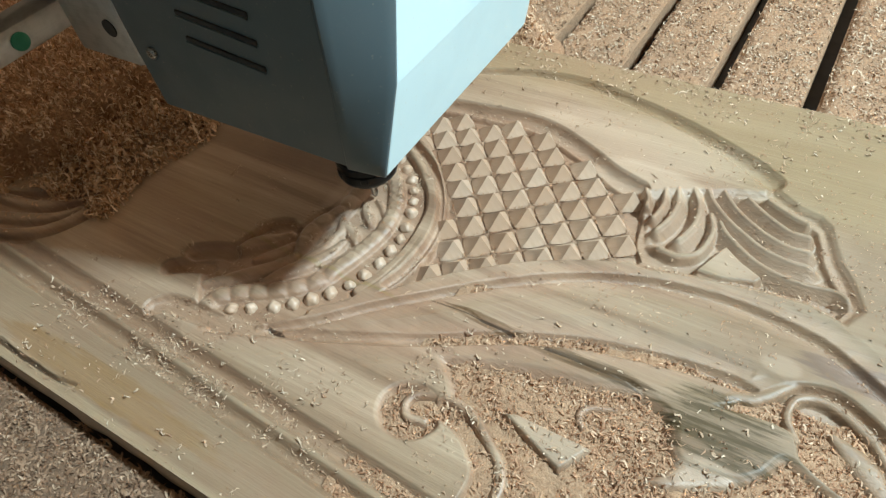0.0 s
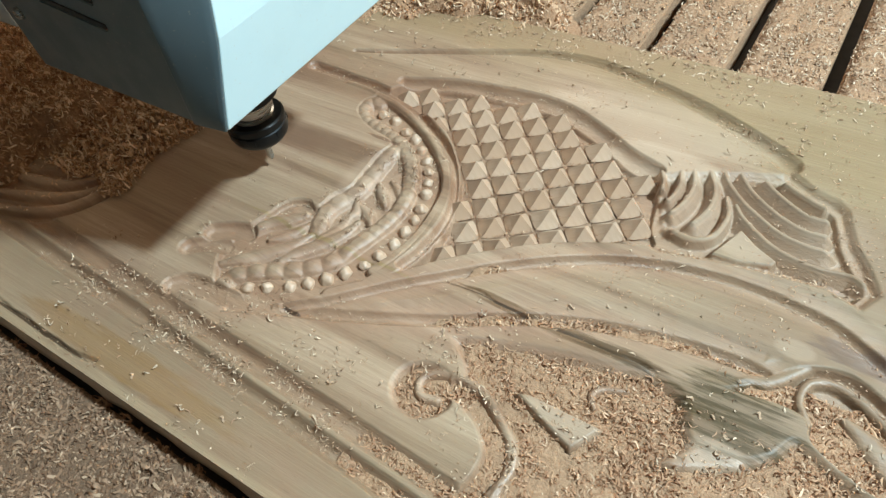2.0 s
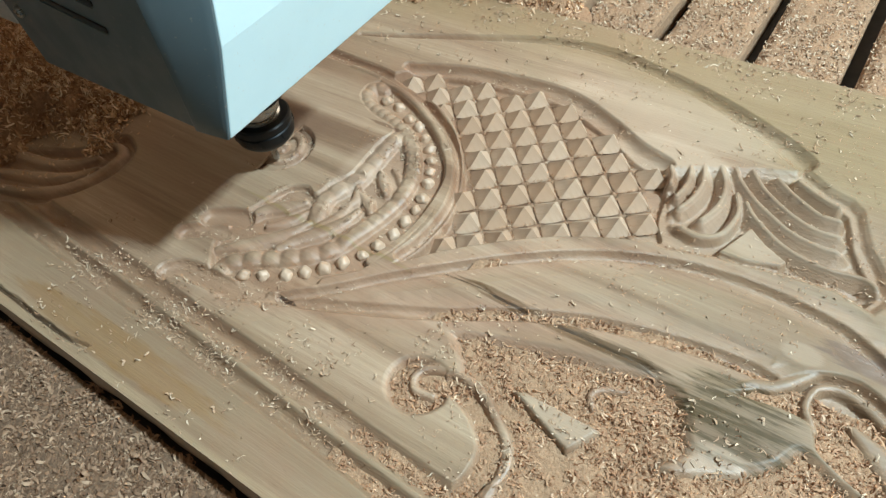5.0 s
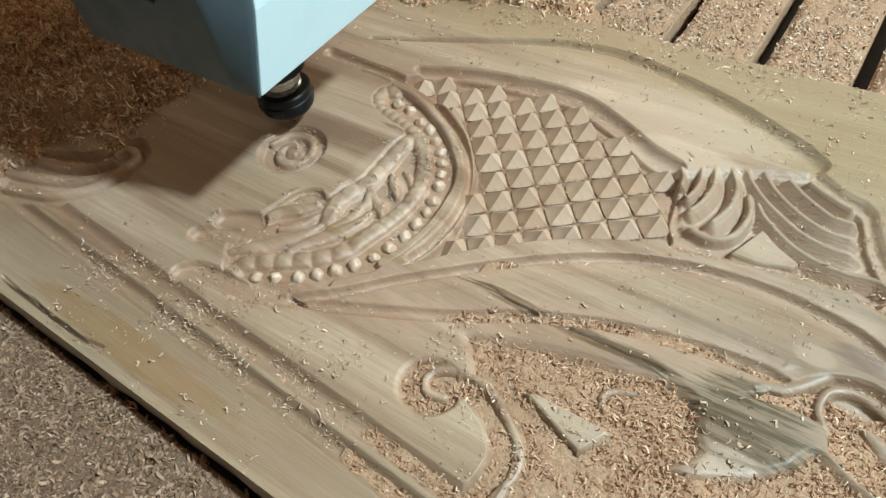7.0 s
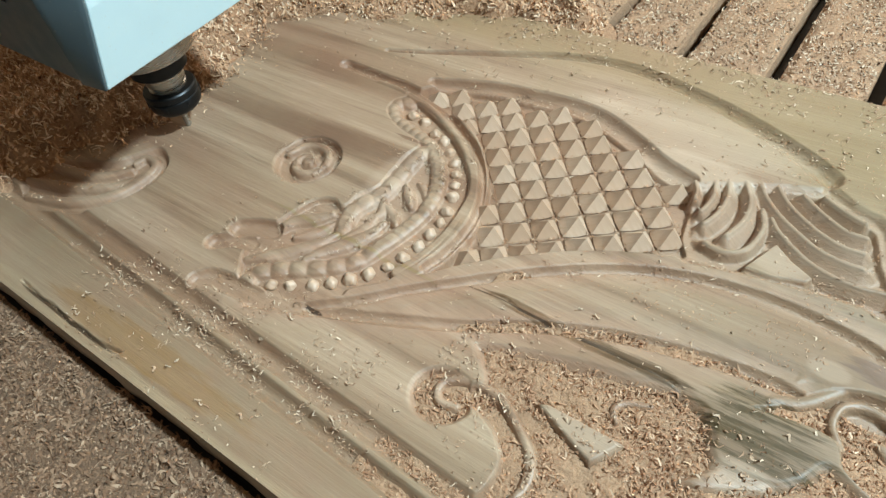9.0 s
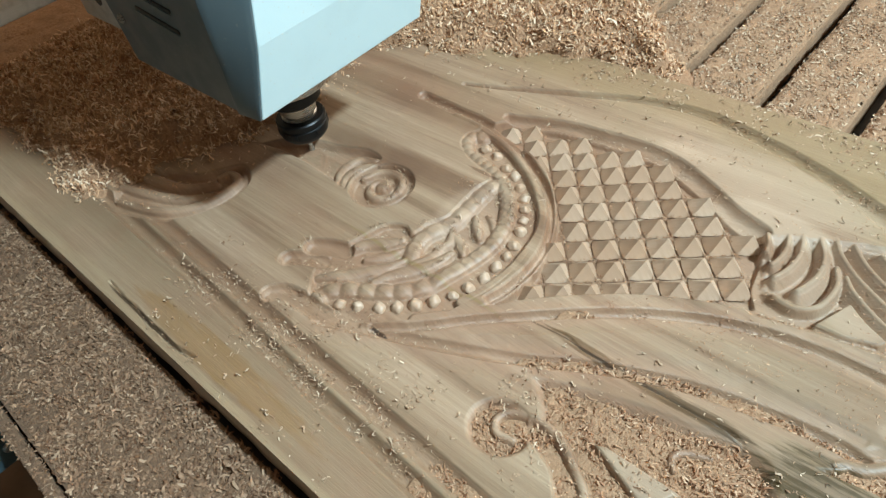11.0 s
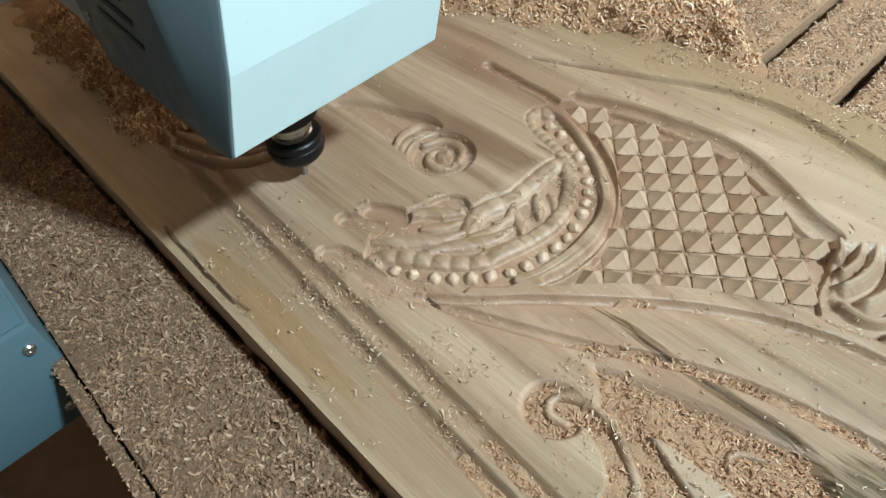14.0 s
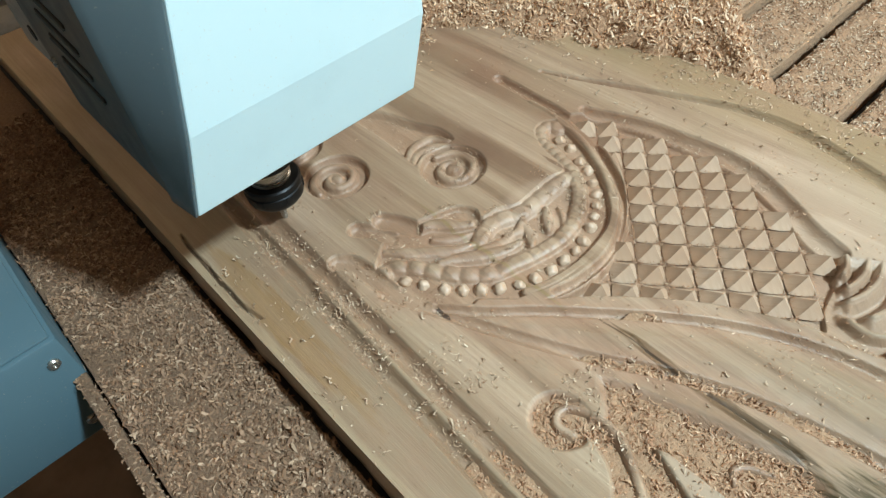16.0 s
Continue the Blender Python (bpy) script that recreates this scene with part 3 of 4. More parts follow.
def build_scales():
    """Pyramid scales on an oblique lattice, and the beads of the gill band."""
    a, b, o = np.array((18.0, 13.6)), np.array((15.7, -17.6)), np.array((-0.3, 255.4))
    area = np.array([(-78, 257), (-42, 245), (-2, 227), (31, 196), (48, 168), (59, 136), (62, 104), (57, 80), (84, 101), (118, 128), (152, 151), (188, 170), (218, 184), (207, 206), (199, 236), (190, 248), (170, 259), (139, 276), (95, 293), (60, 298), (2, 293), (-62, 275)])
    kinds = []
    rng = random.Random(4)
    for k in range(7):
        bm = bmesh.new()
        top = Vector((4.2 + rng.uniform(-0.8, 0.8), -0.4 + rng.uniform(-0.8, 0.8), 14.2)) / 1000
        corners = [Vector((*((a * u + b * v) * 0.48), 0)) / 1000 for u, v in ((-1, -1), (1, -1), (1, 1), (-1, 1))]
        # four hollow faces with crisp arrises and rounded feet
        for i in range(4):
            c, d = corners[i], corners[(i + 1) % 4]
            rows = []
            for h in (0.0, 0.3, 0.62, 1.0):
                row = []
                for j in range(5):
                    e = c.lerp(d, j / 4)
                    p = e.lerp(top, h)
                    mid = 1 - (j / 2 - 1) ** 2
                    hollow = 0.9 * mid * (1 - h) * (0.4 + h) + (1.1 * h * (1 - h))
                    wobble = 0.0 if j in (0, 4) else rng.uniform(-0.2, 0.2)
                    p = p + Vector((0, 0, -hollow + wobble * (1 - h))) / 1000
                    if h == 0:
                        p -= (c + d) * 0.5 * 0.12 * (1 - mid)
                    row.append(bm.verts.new(p))
                rows.append(row)
            for r, q in zip(rows, rows[1:]):
                for j in range(4):
                    bm.faces.new((r[j], r[j + 1], q[j + 1], q[j]))
        me = bpy.data.meshes.new("scale")
        bm.to_mesh(me)
        bm.free()
        me.shade_smooth()
        me.materials.append(SCALE)
        kinds.append(me)
    for i in range(-6, 14):
        for j in range(-4, 12):
            p = o + a * i + b * j
            if inside(area, np.array([p[0]]), np.array([p[1]]))[0]:
                ob = new("pyramid_scale", kinds[rng.randrange(7)])
                ob.parent = plank
                ob.location = (p[0] / 1000, p[1] / 1000, -0.0134 + rng.uniform(-0.0006, 0.0006))
    bm = bmesh.new()
    bmesh.ops.create_icosphere(bm, subdivisions=3, radius=0.0056)
    for v in bm.verts:
        v.co *= 1 + 0.34 * noise.noise(v.co * 210)
    me = bpy.data.meshes.new("bead")
    bm.to_mesh(me)
    bm.free()
    me.shade_smooth()
    me.materials.append(SCALE)
    for x, y in BEADS:
        ob = new("bead", me)
        ob.parent = plank
        k = rng.uniform(0.78, 1.05)
        ob.matrix_basis = pose((x + rng.uniform(-0.8, 0.8)) / 1000, (y + rng.uniform(-0.8, 0.8)) / 1000, -0.0060 + rng.uniform(-0.0012, 0.0008), 0, 0, rng.uniform(0, 360)) @ Matrix.Diagonal((k, k, k, 1))


def scale_material():
    w = Mat("freshly_cut_wood", 0.42)
    info = w.n.new("ShaderNodeObjectInfo").outputs["Random"]
    c = w.ramp(info, (0.0, (0.43, 0.295, 0.20)), (0.6, (0.485, 0.35, 0.25)), (1.0, (0.54, 0.41, 0.305)))
    c = w.mix(w.step(w.noise(1.0, 4, 0.6, (50, 500, 50)), 0.35, 0.7, 0, 0.4), c, (0.40, 0.265, 0.17))
    w.color(c)
    w.b.inputs["Specular IOR Level"].default_value = 0.6
    w.bump(w.noise(1.0, 4, 0.7, (180, 900, 400)), 0.4, 0.0007)
    return w.m


SCALE = scale_material()
build_plank()
build_scales()


# ---- waste wood that the cutter takes away, sunk strip by strip as it is milled ----
WASTE = []


def waste(pts, t0, t1, up=0.00006):
    """A piece of uncut wood that fills a recess until it is milled from t0 to t1."""
    bm = bmesh.new()
    vs = [bm.verts.new((x / 1000, y / 1000, up)) for x, y in pts]
    f = bm.faces.new(vs)
    bm.normal_update()
    if f.normal.z < 0:
        f.normal_flip()
    g = bmesh.ops.extrude_face_region(bm, geom=[f])
    for v in g["geom"]:
        if isinstance(v, bmesh.types.BMVert):
            v.co.z -= 0.003
    ob = part("waste_wood", bm, WOOD, plank, "uncut wood being milled away", smooth=False)
    WASTE.append((ob, t0, t1))


def disc_strips(cx, cy, r, cuts):
    """A disc in strips along x; cuts: times at which each strip goes."""
    n = len(cuts)
    for k, (t0, t1) in enumerate(cuts):
        x0, x1 = r - 2 * r * k / n, r - 2 * r * (k + 1) / n
        xs = np.linspace(x0, x1, 9)
        up = [(cx + x, cy + math.sqrt(max(r * r - x * x, 0.01))) for x in xs]
        dn = [(cx + x, cy - math.sqrt(max(r * r - x * x, 0.01))) for x in xs[::-1]]
        waste(up + dn, t0, t1)


disc_strips(*ROSE[0], 35.0, ((4.2, 4.9), (4.6, 5.4), (5.0, 5.8), (5.5, 6.3)))
disc_strips(*ROSE[1], 35.0, ((14.05, 14.4), (14.2, 14.6), (14.4, 14.9)))
waste(spline(LEAF_CUT + [LEAF_CUT[0]], 5)[:-1], 9.9, 11.6, 0.00014)


# ---- shavings ----
def shavings(name, x, y, z, size, material, seed, label, lift=0.6, parent=None):
    """Loose curled shavings as one mesh; x, y, z in millimetres."""
    rng = np.random.RandomState(seed)
    n = len(x)
    ln = rng.uniform(size[0], size[1], n) * rng.choice([0.6, 1.0, 1.0, 1.5], n)
    wd = rng.uniform(size[2], size[3], n)
    curl = rng.normal(0, 1.1, n)
    bend = rng.normal(0, 0.9, n)
    yaw, tilt, rollv = rng.uniform(0, 2 * np.pi, n), rng.normal(0, 0.28, n) * lift / 0.6, rng.normal(0, 0.45, n)
    u = np.linspace(-0.5, 0.5, 4)
    px = ln[:, None] * u[None] * (1 - 0.25 * np.abs(curl))[:, None]
    pz = ln[:, None] * curl[:, None] * (0.25 - u[None] ** 2) * 0.9
    py = ln[:, None] * bend[:, None] * (0.25 - u[None] ** 2)
    tw = wd[:, None] * np.clip(1 - 2.6 * (u[None] - rng.uniform(-0.25, 0.25, n)[:, None]) ** 2, 0.12, 1) * 0.5
    P = np.zeros((n, 4, 2, 3))
    for k, sg in enumerate((-1, 1)):
        P[:, :, k, 0], P[:, :, k, 1], P[:, :, k, 2] = px, py + sg * tw * np.cos(rollv)[:, None], pz + sg * tw * np.sin(rollv)[:, None]
    ct, st = np.cos(tilt)[:, None, None], np.sin(tilt)[:, None, None]
    X0, Z0 = P[..., 0] * ct - P[..., 2] * st, P[..., 0] * st + P[..., 2] * ct
    cy_, sy_ = np.cos(yaw)[:, None, None], np.sin(yaw)[:, None, None]
    Q = np.stack([X0 * cy_ - P[..., 1] * sy_, X0 * sy_ + P[..., 1] * cy_, Z0], -1)
    low = Q[..., 2].reshape(n, -1).min(1)
    Q[..., 0] += np.asarray(x)[:, None, None]
    Q[..., 1] += np.asarray(y)[:, None, None]
    Q[..., 2] += (np.asarray(z) - low * 0.7)[:, None, None]
    co = Q.reshape(-1, 3) / 1000
    base = (np.arange(n) * 8)[:, None]
    q = np.concatenate([base + np.array([[2 * k, 2 * k + 1, 2 * k + 3, 2 * k + 2]]) for k in range(3)], 0)
    ob = quads(name, co, q, material, parent, True)
    return tagged(ob, label, "wood shavings", kind="stuff")


R = np.random.RandomState(11)


def spread(n, x0, x1, y0, y1):
    return R.uniform(x0, x1, n), R.uniform(y0, y1, n)


def drop_on_plank(name, x, y, size, seed, label, mat=CHIP, lift=0.6):
    m = (y > -118) & (y < 414)
    x, y = x[m], y[m]
    z = height(x, y)
    z = np.where((x > 112) & (y < 110) & (z < -5), -6.0, z) if name == "shavings_in_recess" else z
    shavings(name, x, y, z, size, mat, seed, label, lift)


def build_plank_shavings():
    # thick litter in the sunk ground at the foot
    x, y = spread(25000, 112, 440, -118, 110)
    h = height(x, y)
    m = (h < -4.0) & (value_noise(x, y, 26.0, 21) + 0.5 * value_noise(x, y, 9.0, 20) > -0.7)
    xs, ys = np.arange(108, 440, 2.0), np.arange(-118, 112, 2.0)
    gx, gy = np.meshgrid(xs, ys, indexing="ij")
    gz = -5.9 + 1.6 * value_noise(gx, gy, 18.0, 28) + 0.7 * value_noise(gx, gy, 6.0, 29)
    ok = (height(gx, gy) < -2)
    tagged(grid_mesh("dust_in_recess", xs / 1000, ys / 1000, gz / 1000, DUST, None, ok[:-1, :-1] & ok[1:, :-1] & ok[:-1, 1:] & ok[1:, 1:]), "fine reddish sawdust lying in the carved recess", "sawdust", kind="stuff")
    drop_on_plank("shavings_in_recess", x[m], y[m], (2, 7.5, 0.5, 1.5), 31, "tangled reddish shavings filling the carved recess", CHIP_DULL, lift=1.0)
    # in the grooves
    x, y = spread(80000, -260, 440, -112, 400)
    h = height(x, y)
    clump = value_noise(x, y, 12.0, 22) + 0.7 * value_noise(x, y, 35.0, 23)
    m = (h < -3.2) & (clump > 0.1) & ~((x > 112) & (y < 60)) & (R.uniform(0, 1, len(x)) < 0.5)
    drop_on_plank("shavings_in_grooves", x[m], y[m], (1.5, 4.5, 0.45, 1.1), 32, "small shavings caught in the carved grooves")
    # strewn over the near border
    x, y = spread(21000, -330, 420, -118, -2)
    yc = np.interp(x, (-700, -151, 70, 300), (-22, -51, -63, -76))
    near_line = np.exp(-((y - yc) / 15) ** 2) + 0.16 + 0.3 * (x > 60) * (y < -20)
    m = (value_noise(x, y, 30.0, 24) + 0.8 * value_noise(x, y, 9.0, 25) > 0.25) & (R.uniform(0, 1, len(x)) < near_line) & (x > -235 + 1.1 * (y + 112) * (y < -60)) & (height(x, y) > -9)
    drop_on_plank("strewn_shavings", x[m], y[m], (1.5, 6, 0.45, 1.3), 33, "loose pale shavings strewn over the plank border", lift=1.2)
    # spilled over the rims of the sunk ground
    x, y = spread(4200, 112, 440, -112, 66)
    m = (height(x, y) > -4.5) & (value_noise(x, y, 22.0, 19) > -0.1) & ~((x > 280) & (x < 350) & (y > 48) & (R.uniform(0, 1, len(x)) < 0.5)) & ~((x < 185) & (y < 0) & (R.uniform(0, 1, len(x)) < 0.9))
    drop_on_plank("spilled_shavings", x[m], y[m], (1.5, 6, 0.5, 1.4), 37, "shavings spilled over the rims of the recess", lift=1.2)
    # crumbs in the valleys between the scales
    k, l = R.uniform(-6, 13, 16000), R.randint(-4, 12, 16000) + 0.5 + R.normal(0, 0.06, 16000)
    sw = R.uniform(0, 1, 16000) < 0.5
    k, l = np.where(sw, k, np.round(k) + 0.5 + R.normal(0, 0.06, 16000)), np.where(sw, l, R.uniform(-4, 12, 16000))
    x, y = -0.3 + 18.0 * k + 15.7 * l, 255.4 + 13.6 * k - 17.6 * l
    m = (height(x, y) < -8) & (value_noise(x, y, 16.0, 18) > -0.35)
    shavings("valley_crumbs", x[m], y[m], np.full(m.sum(), -12.6), (1.0, 3.0, 0.4, 1.0), CHIP_DULL, 38, "reddish crumbs in the valleys between the scales", 1.3)
    # single crumbs elsewhere
    x, y = spread(1500, -250, 440, -20, 414)
    m = (height(x, y) > -4) & ((x > 70) | (y > 250) | (R.uniform(0, 1, len(x)) < 0.12))
    drop_on_plank("wood_crumbs", x[m], y[m], (1.5, 5, 0.6, 1.5), 34, "single shavings and crumbs on the plank face")
    # a dense scatter on the far border
    x, y = spread(2600, -400, 440, 335, 414)
    m = (y - 335) / 80 + 0.5 * value_noise(x, y, 25.0, 26) > 0.55 + (x > 60) * 0.2
    drop_on_plank("border_shavings", x[m], y[m], (2.5, 6, 0.8, 1.8), 35, "shavings gathered along the far plank edge")
    # frayed fibres on the rims of fresh cuts
    x, y = spread(70000, -160, 60, -40, 200)
    h, hx = height(x, y), height(x + 4, y + 2)
    m = (np.abs(h - hx) > 3.0) & (value_noise(x, y, 10.0, 27) > -0.2) & (R.uniform(0, 1, len(x)) < 0.35) & (x < -10 + 0.3 * (y - 60))
    drop_on_plank("frayed_fibres", x[m], y[m], (2, 5.5, 0.4, 1.0), 36, "torn curly fibres on the rims of fresh cuts", lift=1.8)


def build_rim_fuzz():
    """Torn reddish fibres along the rims of the cuts, and fine crumbs thrown over the tail and fin."""
    x, y = spread(150000, -110, 440, -30, 400)
    h = height(x, y)
    steep = np.maximum(np.abs(h - height(x + 2.5, y)), np.abs(h - height(x, y + 2.5)))
    patchy = value_noise(x, y, 14.0, 71) + 0.7 * value_noise(x, y, 40.0, 72)
    in_scales = (x > 40) & (x < 195) & (y < 290) & (y > 110) & (h < -8)
    m = (steep > 1.3) & (h < -1.0) & (patchy > 0.2) & ~in_scales & (R.uniform(0, 1, len(x)) < 0.22)
    shavings("rim_fuzz", x[m], y[m], h[m], (1.2, 3.4, 0.3, 0.8), CHIP_DULL, 73, "torn reddish fibres along the carved rims", 1.8)
    x, y = spread(7000, -60, 440, 120, 412)
    m = (value_noise(x, y, 45.0, 74) + 0.6 * value_noise(x, y, 15.0, 75) > 0.15) & (height(x, y) > -7)
    drop_on_plank("thrown_crumbs", x[m], y[m], (1.0, 3.4, 0.3, 0.8), 76, "fine shavings thrown over tail and fin", CHIP_DULL)


def pile_top(x, y):
    """Top of the heaped shavings, far below where there are none; millimetres."""
    ylow = np.interp(x, (-900, -500, -327, -165, -58, 42), (60, 180, 268, 350, 385, 398))
    xr = 48 - 0.93 * (y - 425)
    f1 = np.minimum((y - ylow) / 75, (xr - x) / 55)
    xb = np.interp(y, (-110, -40, 0, 40, 90, 180, 264, 300), (-385, -365, -345, -310, -285, -280, -310, -330))
    f2 = np.minimum((xb - x) / 60, (y + 70) / 50)
    wob = 0.22 * value_noise(x, y, 38.0, 41) + 0.14 * value_noise(x, y, 15.0, 42)
    h1 = -14 + 34 * smooth(f1 + wob)
    h2 = -4 + 30 * smooth(0.8 * f2 + wob)
    lump = 3.0 * value_noise(x, y, 22.0, 43) + 1.6 * value_noise(x, y, 9.0, 44)
    out = np.full(np.shape(x), -60.0)
    out = np.where(f1 + wob > 0, h1 + lump, out)
    out = np.maximum(out, np.where((f2 + wob > 0) & (y < 330) & (y > -113), h2 + lump, -60))
    return out


def build_piles():
    xs, ys = np.arange(-900, 60, 3.5), np.arange(-112, 900, 3.5)
    gx, gy = np.meshgrid(xs, ys, indexing="ij")
    z = pile_top(gx, gy)
    ok = z > -50
    keep = ok[:-1, :-1] | ok[1:, :-1] | ok[:-1, 1:] | ok[1:, 1:]
    z = np.where(ok, z, -34)
    pile = grid_mesh("shavings_heap", xs / 1000, ys / 1000, z / 1000, DUST_RED, None, keep)
    tagged(pile, "heap of reddish wood shavings banked against the plank", "wood shavings", kind="stuff")
    x, y = spread(80000, -720, 60, -112, 700)
    h = pile_top(x, y)
    m = (h > -12) & ((x < -150) | (y > 300)) & ((y > 268) | (x > -700))
    shavings("heaped_shavings", x[m], y[m], h[m], (4, 11, 1.2, 3.2), CHIP_RED, 45, "curled reddish shavings lying thick on the heap", 2.2)
    # thinning out towards the cut
    x, y = spread(2600, -420, -215, -60, 270)
    m = (pile_top(x, y) < -8) & (height(x, y) > -7) & (R.uniform(0, 1, len(x)) < np.clip((-235 - x) / 110, 0, 1) ** 1.6)
    drop_on_plank("scattered_shavings", x[m], y[m], (2.5, 6, 0.8, 1.8), 46, "reddish shavings scattered round the heap", CHIP_RED)


def build_blown_clump():
    """Shavings that the spindle's draught drives back towards the heap."""
    x, y = spread(5200, -330, -205, 5, 200)
    g = np.minimum((-222 - x) / 45, np.minimum((y - 22) / 40, (190 - y) / 40)) + 0.35 * value_noise(x, y, 24.0, 61)
    m = g > 0
    h = np.maximum(height(x, y), -2) + 13 * smooth(g * 0.8)
    core = R.uniform(0, 1, len(x))
    return shavings("blown_shavings", x[m], y[m], (h * core ** 0.4)[m], (4, 11, 1.2, 3.2), CHIP_RED, 62, "loose reddish shavings swept back by the draught", 2.2)


def build_single_shavings():
    """Large curls that lie singly on the plank."""
    rng = random.Random(9)
    kinds = []
    for k in range(8):
        bm = bmesh.new()
        n, turn, ln, wd = 9, rng.uniform(1.2, 4.2), rng.uniform(0.0045, 0.0085), rng.uniform(0.0006, 0.0013)
        rows, x, z, a = [], 0.0, 0.0, rng.uniform(-0.3, 0.3)
        for i in range(n):
            w = wd * (0.35 + 0.65 * math.sin(math.pi * (i + 0.6) / n)) * rng.uniform(0.8, 1.1)
            sk = 0.0012 * math.sin(i * 0.7 + k)
            rows.append([bm.verts.new((x, sk + s * w, z + 0.0004 * rng.uniform(-1, 1))) for s in (-1, 1)])
            x, z, a = x + ln / n * math.cos(a), z + ln / n * abs(math.sin(a)), a + turn / n
        for p, q in zip(rows, rows[1:]):
            bm.faces.new((p[0], p[1], q[1], q[0]))
        bmesh.ops.recalc_face_normals(bm, faces=bm.faces)
        bmesh.ops.solidify(bm, geom=list(bm.faces), thickness=0.0004)
        bmesh.ops.recalc_face_normals(bm, faces=bm.faces)
        me = bpy.data.meshes.new("wood_shaving")
        bm.to_mesh(me)
        bm.free()
        me.materials.append(CURL)
        kinds.append(me)
    spots = 0
    while spots < 120:
        x, y = rng.uniform(-220, 420), rng.choice((rng.uniform(-108, -10), rng.uniform(-108, 110), rng.uniform(300, 408)))
        h = float(height(np.array([x]), np.array([y]))[0])
        if h < -4.0 or (x < 90 and y > 0 and y < 290):
            continue
        spots += 1
        ob = new("wood_shaving", kinds[rng.randrange(8)])
        ob.matrix_basis = pose(x / 1000, y / 1000, h / 1000 + 0.0004, rng.uniform(-25, 25), rng.uniform(-8, 8), rng.uniform(0, 360))
        tagged(ob, "single curled pale shaving lying on the plank", "wood shaving", "shavings strewn on the plank")


build_plank_shavings()
build_rim_fuzz()
build_single_shavings()
build_piles()
CLUMP = build_blown_clump()

# ---- machine bed ----
bed = tagged(new("machine_bed"), "slotted router bed of wooden slats buried under sawdust", "machine bed")
PITCH, SLOT0, BED_Z = 91.6, 16.0, -30.0


def build_bed():
    for i in range(-9, 9):
        x0, x1 = SLOT0 + PITCH * i + 6.5, SLOT0 + PITCH * (i + 1) - 6.5
        part("slat", block((x0 / 1000, 0.30, -0.06), (x1 / 1000, 1.25, (BED_Z - 1) / 1000), 0.002), DUST, bed)
    part("edge_panel", block((-1.1, -0.234, -0.052), (0.8, -0.1255, -0.031), 0.0015), DUST_GREY, bed, "flaky chipboard strip along the bed edge")
    part("edge_batten", block((-1.1, -0.248, -0.07), (0.8, -0.237, -0.036), 0.002), DUST_GREY, bed)
    part("bed_frame", block((-1.1, -0.20, -0.16), (0.8, 1.25, -0.062), 0.003), DARK, bed, "dark steel frame under the slats")
    # sawdust and shavings on the slats, with the slots left open
    xs, ys = np.arange(-420, 560, 3.0), np.arange(416, 1000, 4.0)
    gx, gy = np.meshgrid(xs, ys, indexing="ij")
    u = (gx - SLOT0) % PITCH
    edge = np.minimum(u, PITCH - u) - 7.5 + 2.2 * value_noise(gx, gy, 16.0, 51)
    z = BED_Z + 1 + 6 * smooth(edge / 9) + 1.6 * value_noise(gx, gy, 12.0, 52) + 5 * smooth((440 - gy) / 30)
    ok = edge > 0
    layer = grid_mesh("sawdust_layer", xs / 1000, ys / 1000, z / 1000, DUST, None, ok[:-1, :-1] & ok[1:, :-1] & ok[:-1, 1:] & ok[1:, 1:])
    tagged(layer, "layer of sawdust lying on the slats between open slots", "sawdust", kind="stuff")
    x, y = spread(52000, -300, 520, 412, 860)
    u = (x - SLOT0) % PITCH
    edge = np.minimum(u, PITCH - u) - 7.5 + 2.2 * value_noise(x, y, 16.0, 51)
    zz = BED_Z + 1 + 6 * smooth(edge / 9) + 5 * smooth((440 - y) / 30)
    m = (edge > 1.0) & (pile_top(x, y) < -26)
    shavings("bed_shavings", x[m], y[m], zz[m], (2.5, 6.5, 0.9, 2.2), CHIP, 53, "pale shavings covering the bed slats", 0.8)
    # dust along the foot of the plank's far side
    x, y = spread(3600, -100, 520, 410, 436)
    shavings("edge_shavings", x, y, BED_Z + 28 * smooth((436 - y) / 26) * (0.6 + 0.4 * value_noise(x, y, 30.0, 54)), (2.5, 6, 0.9, 2), CHIP, 55, "shavings banked against the plank's far edge", 0.8)
    x, y = spread(22000, -620, 330, -236, -124)
    rag = 3.5 * value_noise(x, y, 9.0, 56)
    m = (y > -231 + rag) & (y < -126 + rag)
    shavings("chipboard_flakes", x[m], y[m], -31.0 + 1.8 * value_noise(x, y, 13.0, 59)[m], (3.0, 9.0, 1.0, 3.0), CHIP_GREY, 57, "greyish flakes and shavings on the edge strip", 0.55)
    x, y = spread(30000, -620, 330, -236, -128)
    m = (value_noise(x, y, 14.0, 63) + 0.6 * value_noise(x, y, 6.0, 64) > -0.1) & (y > -232) & (y < -130)
    shavings("chipboard_crumbs", x[m], y[m], -30.4 + 2.6 * value_noise(x, y, 13.0, 59)[m], (1.5, 4.5, 0.5, 1.4), CHIP_GREY, 65, "fine brown crumbs clumped on the edge strip", 1.2)
    x, y = spread(1500, -620, 330, -248, -236)
    shavings("batten_flakes", x, y, np.full(len(x), -36.0), (2.5, 6.0, 1.0, 2.3), CHIP_GREY, 58, "greyish flakes on the outer batten", 0.5)


build_bed()

# ---- router head: cover, spindle, cutter; its origin is the cover's lower front corner ----
head = tagged(new("router_head"), "pale blue router head with darker sides and black collet nut", "router head")


